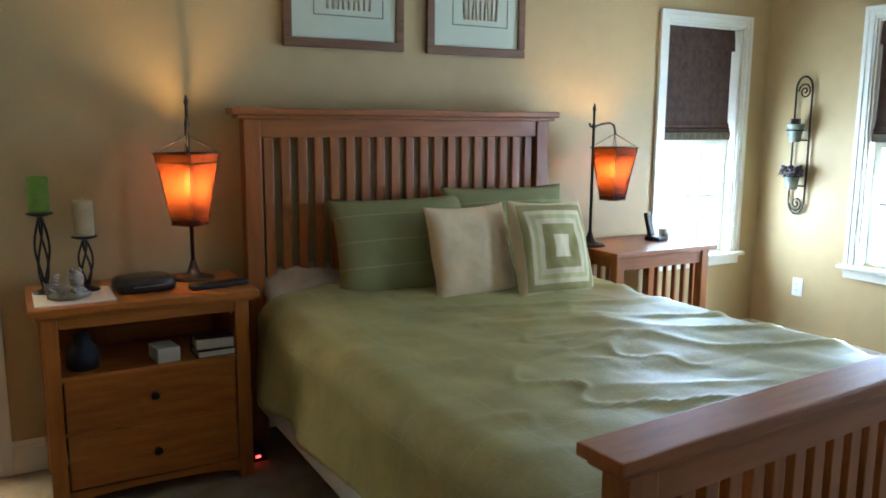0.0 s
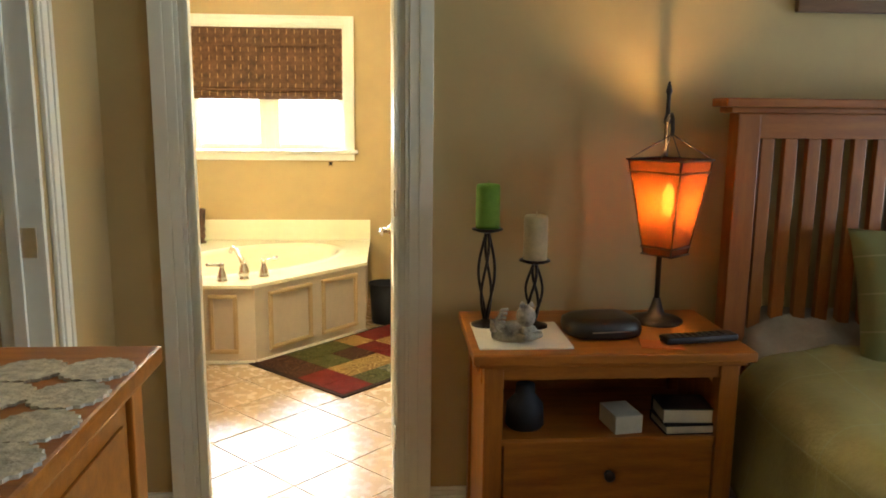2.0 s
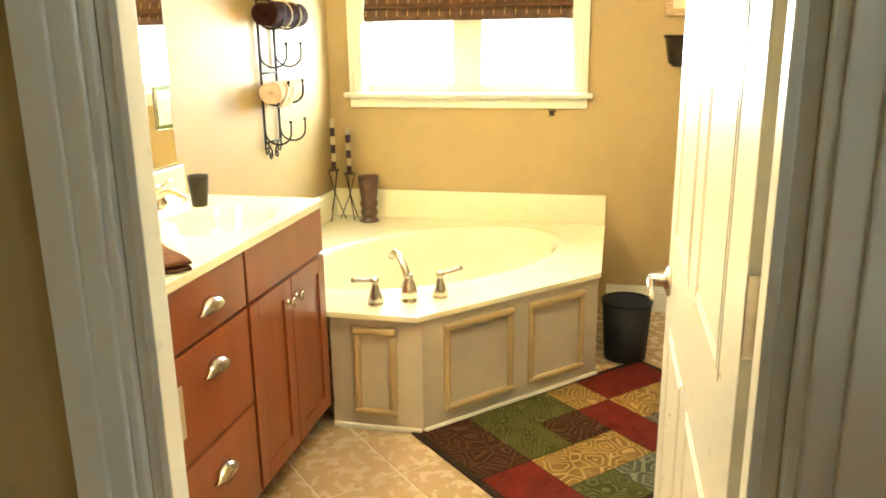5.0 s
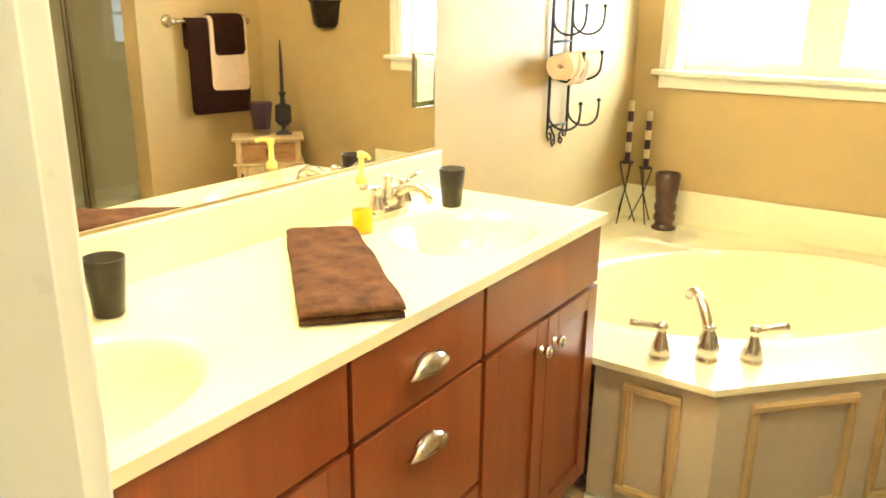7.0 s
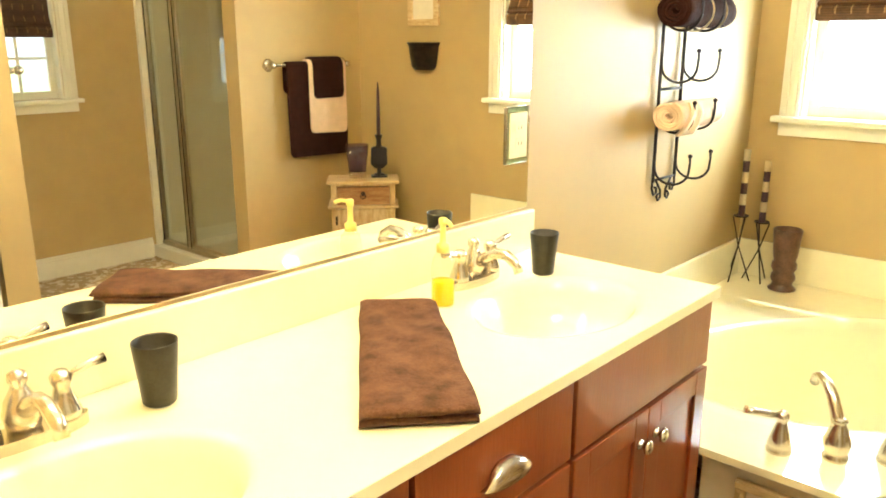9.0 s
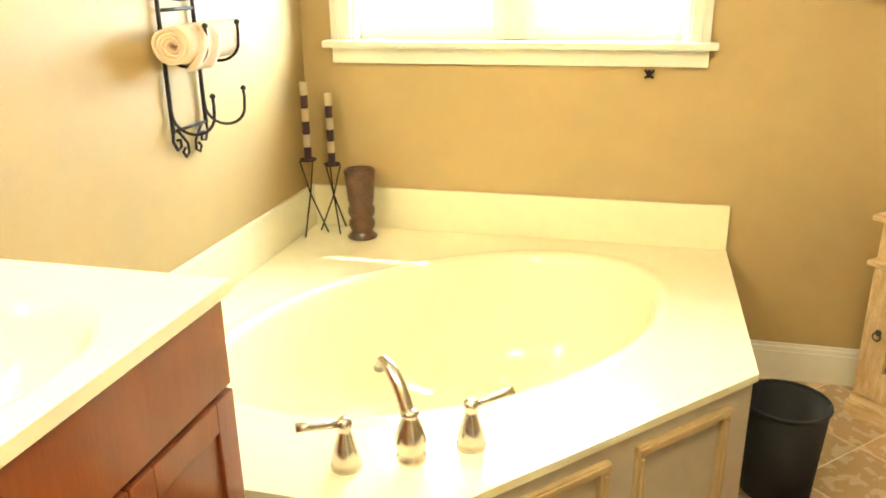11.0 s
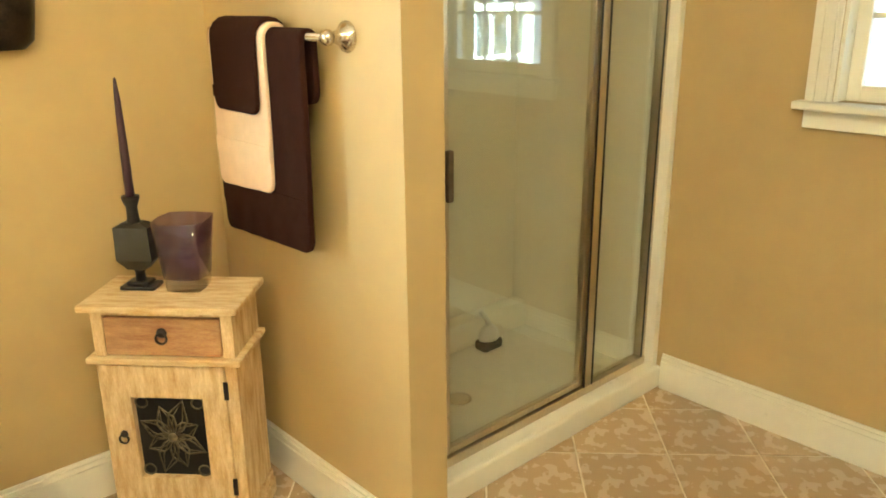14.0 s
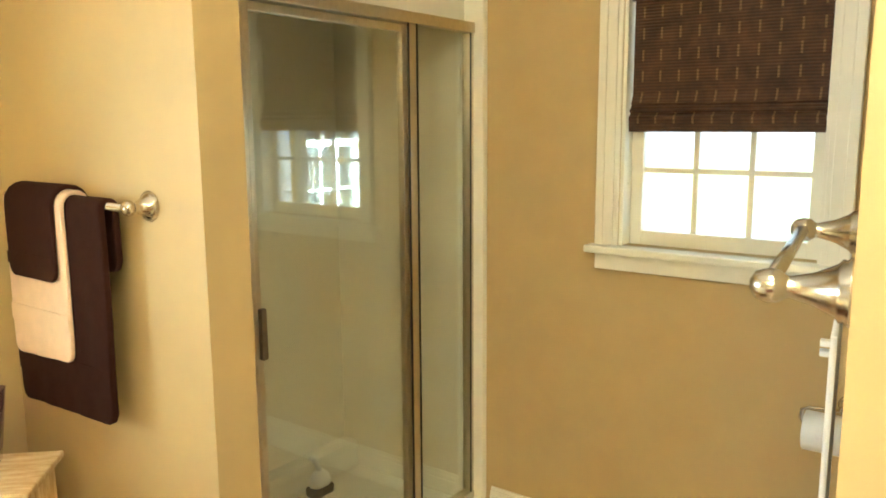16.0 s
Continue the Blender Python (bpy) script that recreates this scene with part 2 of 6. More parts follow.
M_RUG_D = material("dark_rug_border", (0.030, 0.018, 0.012), 0.95, scale=30, vary=0.2, bump=0.8, bump_scale=300)


# ---- mesh helpers ----
class Shape:
    """Collects vertices and faces of one mesh."""

    def __init__(self, at=None):
        self.v, self.f, self.s, self.at = [], [], [], at or Matrix()

    def put(self, verts, faces, smooth=False, m=None):
        k, mm = len(self.v), self.at @ (m or Matrix())
        self.v += [mm @ Vector(p) for p in verts]
        self.f += [[k + i for i in f] for f in faces]
        self.s += [smooth] * len(faces)
        return self

    def box(self, x0, x1, y0, y1, z0, z1, e=0.0, m=None):
        """A box, with its edges chamfered by e."""
        e = min(e, (x1 - x0) / 2.2, (y1 - y0) / 2.2, (z1 - z0) / 2.2)
        if e <= 0:
            vs = [(x, y, z) for z in (z0, z1) for y in (y0, y1) for x in (x0, x1)]
            return self.put(vs, [(0, 2, 3, 1), (4, 5, 7, 6), (0, 1, 5, 4), (2, 6, 7, 3), (0, 4, 6, 2), (1, 3, 7, 5)], m=m)
        bm = bmesh.new()
        bmesh.ops.create_cube(bm, size=1)
        for v in bm.verts:
            v.co = ((x0 + x1) / 2 + v.co.x * (x1 - x0), (y0 + y1) / 2 + v.co.y * (y1 - y0), (z0 + z1) / 2 + v.co.z * (z1 - z0))
        bmesh.ops.bevel(bm, geom=bm.edges[:], offset=e, segments=2, affect="EDGES", profile=0.6)
        bm.verts.index_update()
        self.put([v.co.copy() for v in bm.verts], [[v.index for v in f.verts] for f in bm.faces], m=m)
        bm.free()
        return self

    def turn(self, profile, at=(0, 0, 0), n=20, square=0.0, m=None):
        """A turned body from rows of radius, height; square > 0 draws it towards a square plan."""
        vs, fs = [], []
        for r, z in profile:
            for i in range(n):
                a = 2 * math.pi * i / n
                c, s = math.cos(a), math.sin(a)
                k = 1 + square * (1 / max(abs(c), abs(s)) - 1)
                vs.append((at[0] + r * k * c, at[1] + r * k * s, at[2] + z))
        for j in range(len(profile) - 1):
            for i in range(n):
                fs.append((j * n + i, j * n + (i + 1) % n, (j + 1) * n + (i + 1) % n, (j + 1) * n + i))
        fs.append(tuple(range(n))[::-1])
        fs.append(tuple(range((len(profile) - 1) * n, len(profile) * n)))
        return self.put(vs, fs, True, m)

    def tube(self, pts, r, n=8, m=None, ends=None):
        """A rod bent through points; ends: radius at its end if it tapers."""
        pts = [Vector(p) for p in pts]
        vs, fs, up = [], [], None
        for i, p in enumerate(pts):
            d = (pts[min(i + 1, len(pts) - 1)] - pts[max(i - 1, 0)]).normalized()
            side = d.cross(Vector((0, 0, 1)) if abs(d.z) < 0.95 else Vector((0, 1, 0))) if up is None else up.cross(d) * -1
            side.normalize()
            up = side.cross(d).normalized() * 1
            side = d.cross(up).normalized()
            rr = r if ends is None else r + (ends - r) * i / (len(pts) - 1)
            for k in range(n):
                a = 2 * math.pi * k / n
                vs.append(p + (side * math.cos(a) + up * math.sin(a)) * rr)
        for i in range(len(pts) - 1):
            for k in range(n):
                fs.append((i * n + k, i * n + (k + 1) % n, (i + 1) * n + (k + 1) % n, (i + 1) * n + k))
        fs.append(tuple(range(n))[::-1])
        fs.append(tuple(range((len(pts) - 1) * n, len(pts) * n)))
        return self.put(vs, fs, True, m)

    def slab(self, outline, z0, z1, m=None):
        """A flat plate from a plan outline."""
        n = len(outline)
        vs = [(x, y, z0) for x, y in outline] + [(x, y, z1) for x, y in outline]
        fs = [tuple(range(n))[::-1], tuple(range(n, 2 * n))] + [(i, (i + 1) % n, n + (i + 1) % n, n + i) for i in range(n)]
        return self.put(vs, fs, m=m)

    def mesh(self, name, mat):
        me = bpy.data.meshes.new(name)
        me.from_pydata([tuple(p) for p in self.v], [], self.f)
        me.polygons.foreach_set("use_smooth", self.s)
        bm = bmesh.new()
        bm.from_mesh(me)
        bmesh.ops.recalc_face_normals(bm, faces=bm.faces[:])
        bm.to_mesh(me)
        bm.free()
        me.materials.append(mat)
        return me


def thing(name, label, category, at=None, group="", kind=""):
    """An Empty at a thing's base."""
    ob = new(name)
    ob.empty_display_size = 0.1
    ob.matrix_world = at or Matrix()
    return tagged(ob, label, category, group, kind)


def part(name, shape, mat, parent=None, label=""):
    ob = new(name, shape.mesh(name, mat))
    ob.parent = parent
    return tagged(ob, label) if label else ob


def solid(name, shape, mat, label, category, group="", kind=""):
    """A thing that is one mesh."""
    return tagged(part(name, shape, mat), label, category, group, kind)


def arc(cx, cz, r, a0, a1, n=10):
    return [(cx + r * math.cos(math.radians(a0 + (a1 - a0) * i / n)), cz + r * math.sin(math.radians(a0 + (a1 - a0) * i / n))) for i in range(n + 1)]


# ---- the rooms ----
YB0, YB1 = 3.465, 3.510          # the wall between bedroom and bathroom
XW, XE, YN = -1.815, 1.85, 6.785   # bathroom walls
BX0, BX1, BY0 = -1.08, 4.33, -3.4   # bedroom walls
TOP = 2.6
T = 0.13


def wall(name, along, a0, a1, face, thick, openings=(), z1=TOP):
    """A wall along x or y with openings (a0, a1, z0, z1) through it."""
    s = Shape()
    lo, hi = sorted((face, face + thick))

    def block(p0, p1, q0, q1):
        if p1 - p0 > 1e-4 and q1 - q0 > 1e-4:
            s.box(*((p0, p1, lo, hi) if along == "x" else (lo, hi, p0, p1)), q0, q1)
    x = a0
    for o0, o1, z0, zz in sorted(openings):
        block(x, o0, 0, z1)
        block(o0, o1, 0, z0)
        block(o0, o1, zz, z1)
        x = o1
    block(x, a1, 0, z1)
    return solid(name, s, M_WALL, "smooth tan painted interior wall", "wall", kind="structure")


D0, D1, DH = -0.827, -0.128, 2.05            # bathroom door opening
WB = (3.455, 4.085, 0.61, 2.01)             # bedroom north window
WE = (2.12, 2.745, 0.61, 2.01)              # bedroom east windows
WE2 = (0.24, 0.865, 0.61, 2.01)
ST0, ST1, STY = 0.555, 0.672, 5.93         # stub wall beside the shower
WN = (-1.625, -0.515, 1.135, 2.02)          # bathroom north window
W2 = (4.985, 5.575, 1.08, 1.965)             # bathroom east window
CD = (2.25, 3.024, 0.0, 2.05)                # closet opening

wall("wall_north", "x", BX0, BX1, YB0, YB1 - YB0, [(D0, D1, 0, DH), WB])
wall("wall_east", "y", BY0, YB0, BX1, T, [WE2, WE])
wall("wall_west", "y", BY0, YB0, BX0, -T, [CD])
wall("wall_south", "x", BX0 - T, BX1 + T, BY0, -T)
wall("wall_bath_west", "y", YB1, YN + T, XW, -T)
wall("wall_bath_north", "x", XW, XE, YN, T, [WN])
wall("wall_bath_east", "y", YB1, YN + T, XE, T, [W2])
wall("wall_bath_south", "x", XW - T, BX0, YB1, YB0 - YB1)
wall("wall_bath_corner", "x", BX1, BX1 + T, YB0, 0.065)
wall("wall_shower_stub", "y", STY, YN, ST0, ST1 - ST0)
# the partition before the toilet stands a little askew, hung from its free corner
PC = Vector((0.19, 4.68, 0))
ASKEW = Matrix.Translation(PC) @ Matrix.Rotation(radians(7.3), 4, "Z") @ Matrix.Translation(-PC)
wall("wall_partition", "x", PC.x, XE + 0.08, PC.y - 0.12, 0.12).matrix_world = ASKEW
# closet behind the west opening
wall("wall_closet_west", "y", 1.6, YB0, -2.3, -0.1)
wall("wall_closet_south", "x", -2.3, BX0 - T, 1.6, 0.1)
wall("wall_closet_north", "x", -2.3, BX0 - T, YB0 - 0.1, 0.1)

solid("floor_bedroom", Shape().box(BX0 - 1.3, BX1 + T, BY0 - T, YB0 + 0.05, -0.2, 0.0), M_CARPET, "beige cut-pile bedroom carpet", "floor", kind="structure")
floor_bath = solid("floor_bathroom", Shape().box(XW - T, XE + T, YB0 + 0.05, YN + T, -0.2, -0.003), M_GROUT, "pale grout bed of the diagonal tiled bathroom floor", "floor", kind="structure")
solid("ceiling", Shape().box(-2.5, BX1 + T, BY0 - T, YB1, TOP, TOP + 0.12).box(-2.5, XE + T, YB1, YN + T, TOP, TOP + 0.12), M_CEIL, "flat white painted ceiling", "ceiling", kind="structure")


def baseboard(along, a0, a1, face, side, h=0.135):
    s = Shape()
    for z0, z1, d in ((0.0, h - 0.028, 0.016), (h - 0.028, h - 0.012, 0.012), (h - 0.012, h, 0.007)):
        lo, hi = sorted((face, face + side * d))
        s.box(*((a0, a1, lo, hi) if along == "x" else (lo, hi, a0, a1)), z0, z1, 0.0015)
    return solid("baseboard", s, M_TRIM, "white painted baseboard with a moulded top edge", "baseboard", kind="structure")


baseboard("x", BX0, D0 - 0.09, YB0, -1)
baseboard("x", D1 + 0.09, BX1, YB0, -1)
baseboard("y", BY0, YB0 - 0.016, BX1, -1)
baseboard("y", BY0, CD[0] - 0.07, BX0, 1)
baseboard("y", CD[1] + 0.07, YB0 - 0.016, BX0, 1)
baseboard("x", -0.31, ST0 - 0.016, YN, -1)
baseboard("y", STY - 0.014, YN - 0.016, ST0, -1)
baseboard("x", ST0, ST1, STY, -1)
baseboard("y", 4.93, 6.042, XE, -1)
baseboard("x", PC.x, XE - 0.03, PC.y, 1).matrix_world = ASKEW
baseboard("y", PC.y - 0.12, PC.y + 0.016, PC.x, -1).matrix_world = ASKEW


def casing(s, along, a0, a1, face, side, z0, z1, w=0.067, foot=True):
    """Moulded boards round an opening, standing proud of a wall."""
    def strip(p0, p1, q0, q1, d):
        lo, hi = sorted((face, face + side * d))
        s.box(*((p0, p1, lo, hi) if along == "x" else (lo, hi, p0, p1)), q0, q1, 0.003)
    for k, d in ((0.0, 0.012), (0.014, 0.017), (0.046, 0.021)):
        e = {0.0: 0.014, 0.014: 0.032, 0.046: w - 0.046}[k]
        strip(a0 - k - e, a0 - k, z0, z1 + k + e, d)
        strip(a1 + k, a1 + k + e, z0, z1 + k + e, d)
        strip(a0 - k, a1 + k, z1 + k, z1 + k + e, d)


def doorway(name, along, a0, a1, h, lo, hi, label, sides=(-1, 1)):
    frame_thing = thing(name, label, "door frame", kind="structure")
    if -1 in sides:
        s = Shape()
        casing(s, along, a0, a1, lo, -1, 0, h, 0.09)
        part("casing", s, M_TRIM, frame_thing)
    if 1 in sides:
        s = Shape()
        casing(s, along, a0 - 0.02, a1 + 0.02, hi, 1, 0, h + 0.02)
        part("casing", s, M_TRIM, frame_thing)
    s = Shape()
    j = 0.018
    for p0, p1, q0, q1 in ((a0, a0 + j, 0, h), (a1 - j, a1, 0, h), (a0 + j, a1 - j, h - j, h)):
        s.box(*((p0, p1, lo, hi) if along == "x" else (lo, hi, p0, p1)), q0, q1, 0.002)
    mid = (lo + hi) / 2 - 0.012
    for p0, p1, q0, q1 in ((a0 + j, a0 + j + 0.012, 0, h - j), (a1 - j - 0.012, a1 - j, 0, h - j)):
        s.box(*((p0, p1, mid - 0.017, mid + 0.017) if along == "x" else (mid - 0.017, mid + 0.017, p0, p1)), q0, q1, 0.002)
    part("jamb", s, M_TRIM, frame_thing)
    return frame_thing


door_1 = doorway("door_1", "x", D0, D1, DH, YB0, YB1, "white moulded frame of the bathroom doorway")
part("strike_plate", Shape().box(D0 + 0.018, D0 + 0.021, YB1 - 0.034, YB1 + 0.006, 0.925, 0.995, 0.001).box(D0 + 0.021, D0 + 0.022, YB1 - 0.026, YB1 - 0.008, 0.945, 0.975), M_CHROME, door_1, "brass-toned strike plate")
for z in (0.25, 1.08, 1.85):
    part("hinge_plate", Shape().box(D1 - 0.0205, D1 - 0.018, YB1 - 0.036, YB1 - 0.001, z, z + 0.09, 0.0008), M_NICKEL, door_1, "dull metal hinge plate")
closet_frame = doorway("door_2", "y", CD[0], CD[1], CD[3], BX0 - T, BX0, "white moulded frame of the closet doorway")
part("strike_plate", Shape().box(BX0 - 0.075, BX0 - 0.02, CD[1] - 0.021, CD[1] - 0.018, 1.04, 1.12, 0.001), M_CHROME, closet_frame, "dull metal strike plate")


def door_leaf(m, w, h, label):
    """A six-panel door, hinged at its origin and reaching along +x."""
    d = thing("door_leaf", label, "door", m)
    s = Shape().box(0, w, -0.0175, 0.0175, 0.01, h, 0.003)
    part("slab", s, M_TRIM, d)
    for cx in (w * 0.29, w * 0.71):
        for z0, z1 in ((0.22, 0.82), (1.00, 1.60), (1.70, 1.92)):
            for side in (-1, 1):
                f = Shape()
                x0, x1, y0 = cx - w * 0.155, cx + w * 0.155, side * 0.0175
                for k, rise in ((0.0, 0.0015), (0.010, 0.0028), (0.020, 0.0014)):
                    lo, hi = sorted((y0 - side * 0.002, y0 + side * rise))
                    for q in ((x0 + k, x1 - k, z0 + k, z0 + k + 0.010), (x0 + k, x1 - k, z1 - k - 0.010, z1 - k), (x0 + k, x0 + k + 0.010, z0 + k + 0.010, z1 - k - 0.010), (x1 - k - 0.010, x1 - k, z0 + k + 0.010, z1 - k - 0.010)):
                        f.box(q[0], q[1], lo, hi, q[2], q[3], 0.0012)
                part("panel_moulding", f, M_TRIM, d)
    for side in (-1, 1):
        hnd = Shape().turn([(0.033, 0), (0.034, 0.004), (0.026, 0.009), (0.013, 0.014), (0.012, 0.045)], n=20, m=Matrix.Translation((w - 0.06, side * 0.0175, 0.905)) @ Matrix.Rotation(radians(-90 * side), 4, "X"))
        hnd.tube([(w - 0.06, side * 0.058, 0.905), (w - 0.09, side * 0.062, 0.91), (w - 0.13, side * 0.062, 0.907), (w - 0.165, side * 0.060, 0.899)], 0.009, ends=0.006)
        part("handle", hnd, M_NICKEL, d, "brushed nickel lever handle")
    for z in (0.25, 1.08, 1.85):
        part("hinge_leaf", Shape().box(-0.0018, 0.0, -0.0165, 0.0165, z, z + 0.09, 0.0008), M_NICKEL, d, "dull nickel hinge leaf on the door edge")
        part("hinge", Shape().box(-0.004, 0.03, -0.0195, -0.0175, z, z + 0.09, 0.001).turn([(0.006, 0), (0.006, 0.092)], (-0.004, -0.021, z), 10), M_NICKEL, d)
    return d


door_leaf(pose(D1 - 0.02, YB1 + 0.012, 0, 0, 0, 90.5), 0.90, 2.02, "white panelled bathroom door standing wide open")
door_leaf(pose(BX0 - T - 0.01, CD[0] + 0.02, 0, 0, 0, 176), 0.73, 2.02, "white panelled closet door swung open into the dark closet")


# ---- windows ----
def window(name, along, a0, a1, z0, z1, face, inward, depth, label, mullions=0, bars=(2, 3), lip=0.025):
    """A framed sash window in a wall; face: the room side, inward: towards the room (+1 or -1)."""
    w = thing(name, label, "window", kind="structure")

    def put(s, p0, p1, d0, d1, q0, q1, e=0.002):
        lo, hi = sorted((face + inward * d0, face + inward * d1))
        s.box(*((p0, p1, lo, hi) if along == "x" else (lo, hi, p0, p1)), q0, q1, e)
    s = Shape()
    casing(s, along, a0, a1, face, inward, z0 - 0.0, z1, 0.072)
    part("casing", s, M_TRIM, w)
    s = Shape()
    put(s, a0 - 0.097, a1 + 0.097, -0.02, 0.05, z0 - 0.024, z0, 0.006)
    part("window_sill", s, M_TRIM, w)
    s = Shape()
    put(s, a0 - 0.072, a1 + 0.072, 0, 0.017, z0 - 0.078, z0 - 0.024, 0.004)
    part("apron", s, M_TRIM, w)
    s = Shape()
    for q in ((a0, a0 + 0.012, z0, z1), (a1 - 0.012, a1, z0, z1), (a0 + 0.012, a1 - 0.012, z1 - 0.012, z1), (a0 + 0.012, a1 - 0.012, z0 - 0.02, z0 - 0.001)):
        put(s, q[0], q[1], -depth, -0.001, q[2], q[3])
    part("reveal", s, M_TRIM, w)
    n = mullions + 1
    gap = 0.075
    width = (a1 - a0 - 0.024 - gap * mullions) / n
    for k in range(n):
        x0 = a0 + 0.012 + k * (width + gap)
        x1 = x0 + width
        mid = (z0 + z1) / 2
        for lo_z, hi_z, dd in ((z0, mid + 0.015, 0.075), (mid - 0.015, z1 - 0.012, 0.105)):
            s = Shape()
            for q in ((x0, x0 + 0.038, lo_z, hi_z), (x1 - 0.038, x1, lo_z, hi_z), (x0 + 0.038, x1 - 0.038, lo_z, lo_z + 0.045), (x0 + 0.038, x1 - 0.038, hi_z - 0.03, hi_z)):
                put(s, q[0], q[1], -dd - 0.014, -dd + 0.014, q[2], q[3])
            sash = part("sash", s, M_TRIM, w)
            s = Shape()
            for i in range(1, bars[1]):
                x = x0 + 0.038 + (width - 0.076) * i / bars[1]
                put(s, x - 0.008, x + 0.008, -dd - 0.006, -dd + 0.006, lo_z + 0.045, hi_z - 0.03, 0.001)
            for i in range(1, bars[0]):
                z = lo_z + 0.045 + (hi_z - lo_z - 0.075) * i / bars[0]
                put(s, x0 + 0.038, x1 - 0.038, -dd - 0.005, -dd + 0.005, z - 0.008, z + 0.008, 0.001)
            if s.v:
                part("glazing_bars", s, M_TRIM, sash)
            s = Shape()
            put(s, x0 + 0.036, x1 - 0.036, -dd - 0.002, -dd + 0.002, lo_z + 0.043, hi_z - 0.028, 0)
            part("pane", s, M_GLASS, sash).visible_shadow = False
        if k < mullions:
            s = Shape()
            put(s, x1, x1 + gap, -depth, -0.062, z0, z1 - 0.012)
            part("mullion", s, M_TRIM, w)
    return w


window("window_1", "x", *WB, YB0, -1, 0.13, "white double-hung bedroom window with moulded casing")
window("window_2", "y", *WE, BX1, -1, 0.13, "white double-hung bedroom window with moulded casing")
window("window_5", "y", *WE2, BX1, -1, 0.13, "white double-hung bedroom window with moulded casing")
window("window_3", "x", *WN, YN, -1, 0.13, "wide white double window over the corner bathtub", mullions=1, bars=(1, 1))
window("window_4", "y", *W2, XE, -1, 0.13, "white bathroom window with small panes above a sill")


def roman_shade(along, a0, a1, z0, z1, face, inward, mats, label, cord=True):
    """A woven roman shade with a valance and a stack of folds at its hem."""
    sh = thing("roman_shade", label, "window shade")
    base, hem = mats

    def sheet(rows, mat, name):
        s = Shape()
        vs, fs = [], []
        k = 14
        for j, (d, z) in enumerate(rows):
            for i in range(k + 1):
                a = a0 + (a1 - a0) * i / k
                off = face + inward * (d + 0.0015 * math.sin(i * 1.7 + j))
                vs.append((a, off, z) if along == "x" else (off, a, z))
        for j in range(len(rows) - 1):
            for i in range(k):
                fs.append((j * (k + 1) + i, j * (k + 1) + i + 1, (j + 1) * (k + 1) + i + 1, (j + 1) * (k + 1) + i))
        s.put(vs, fs, False)
        ob = part(name, s, mat, sh)
        mod = ob.modifiers.new("thick", "SOLIDIFY")
        mod.thickness, mod.offset = 0.004, 0
        return ob
    sheet([(-0.02, z1), (-0.012, z1 - 0.06), (-0.010, z1 - 0.13)], base, "valance")
    sheet([(-0.035, z1), (-0.035, z0 + 0.11), (-0.022, z0 + 0.085), (-0.030, z0 + 0.075)], base, "cloth")
    sheet([(-0.028, z0 + 0.078), (-0.008, z0 + 0.062), (-0.028, z0 + 0.052)], base, "fold")
    sheet([(-0.028, z0 + 0.056), (-0.005, z0 + 0.042), (-0.012, z0), (-0.024, z0 + 0.002), (-0.028, z0 + 0.03)], hem, "hem")
    return sh


roman_shade("x", WB[0] + 0.015, WB[1] - 0.05, 1.33, 2.0, YB0, -1, (M_SHADE_B, M_SHADE_G), "dark brown woven shade half lowered in the bedroom window")
roman_shade("y", WE[0] + 0.015, WE[1] - 0.015, 1.33, 2.0, BX1, -1, (M_SHADE_B, M_SHADE_G), "dark brown woven shade half lowered in the bedroom window")
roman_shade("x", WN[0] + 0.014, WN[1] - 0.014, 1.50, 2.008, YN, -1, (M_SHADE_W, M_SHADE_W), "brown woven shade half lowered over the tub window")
roman_shade("y", W2[0] + 0.014, W2[1] - 0.02, 1.437, 1.953, XE, -1, (M_SHADE_E, M_SHADE_E), "dark brown woven shade with tan stitches in the bathroom window")


def cleat(x, y, z, facing):
    """A small cord cleat on a wall."""
    m = Matrix.Translation((x, y, z)) @ Matrix.Rotation(facing, 4, "Z")
    s = Shape(m).box(-0.006, 0.006, -0.014, 0, -0.012, 0.012, 0.002).tube([(-0.014, -0.016, 0.013), (-0.007, -0.014, 0.002), (0.007, -0.014, 0.002), (0.014, -0.016, 0.013)], 0.004).tube([(-0.014, -0.016, -0.012), (0.0, -0.014, -0.004), (0.014, -0.016, -0.012)], 0.004)
    return solid("cord_cleat", s, M_IRON, "small dark metal cord cleat screwed under a window sill", "cleat", "cord cleats")


cleat(-0.62, YN, 1.035, 0)
cleat(XE, 5.085, 0.99, radians(-90))


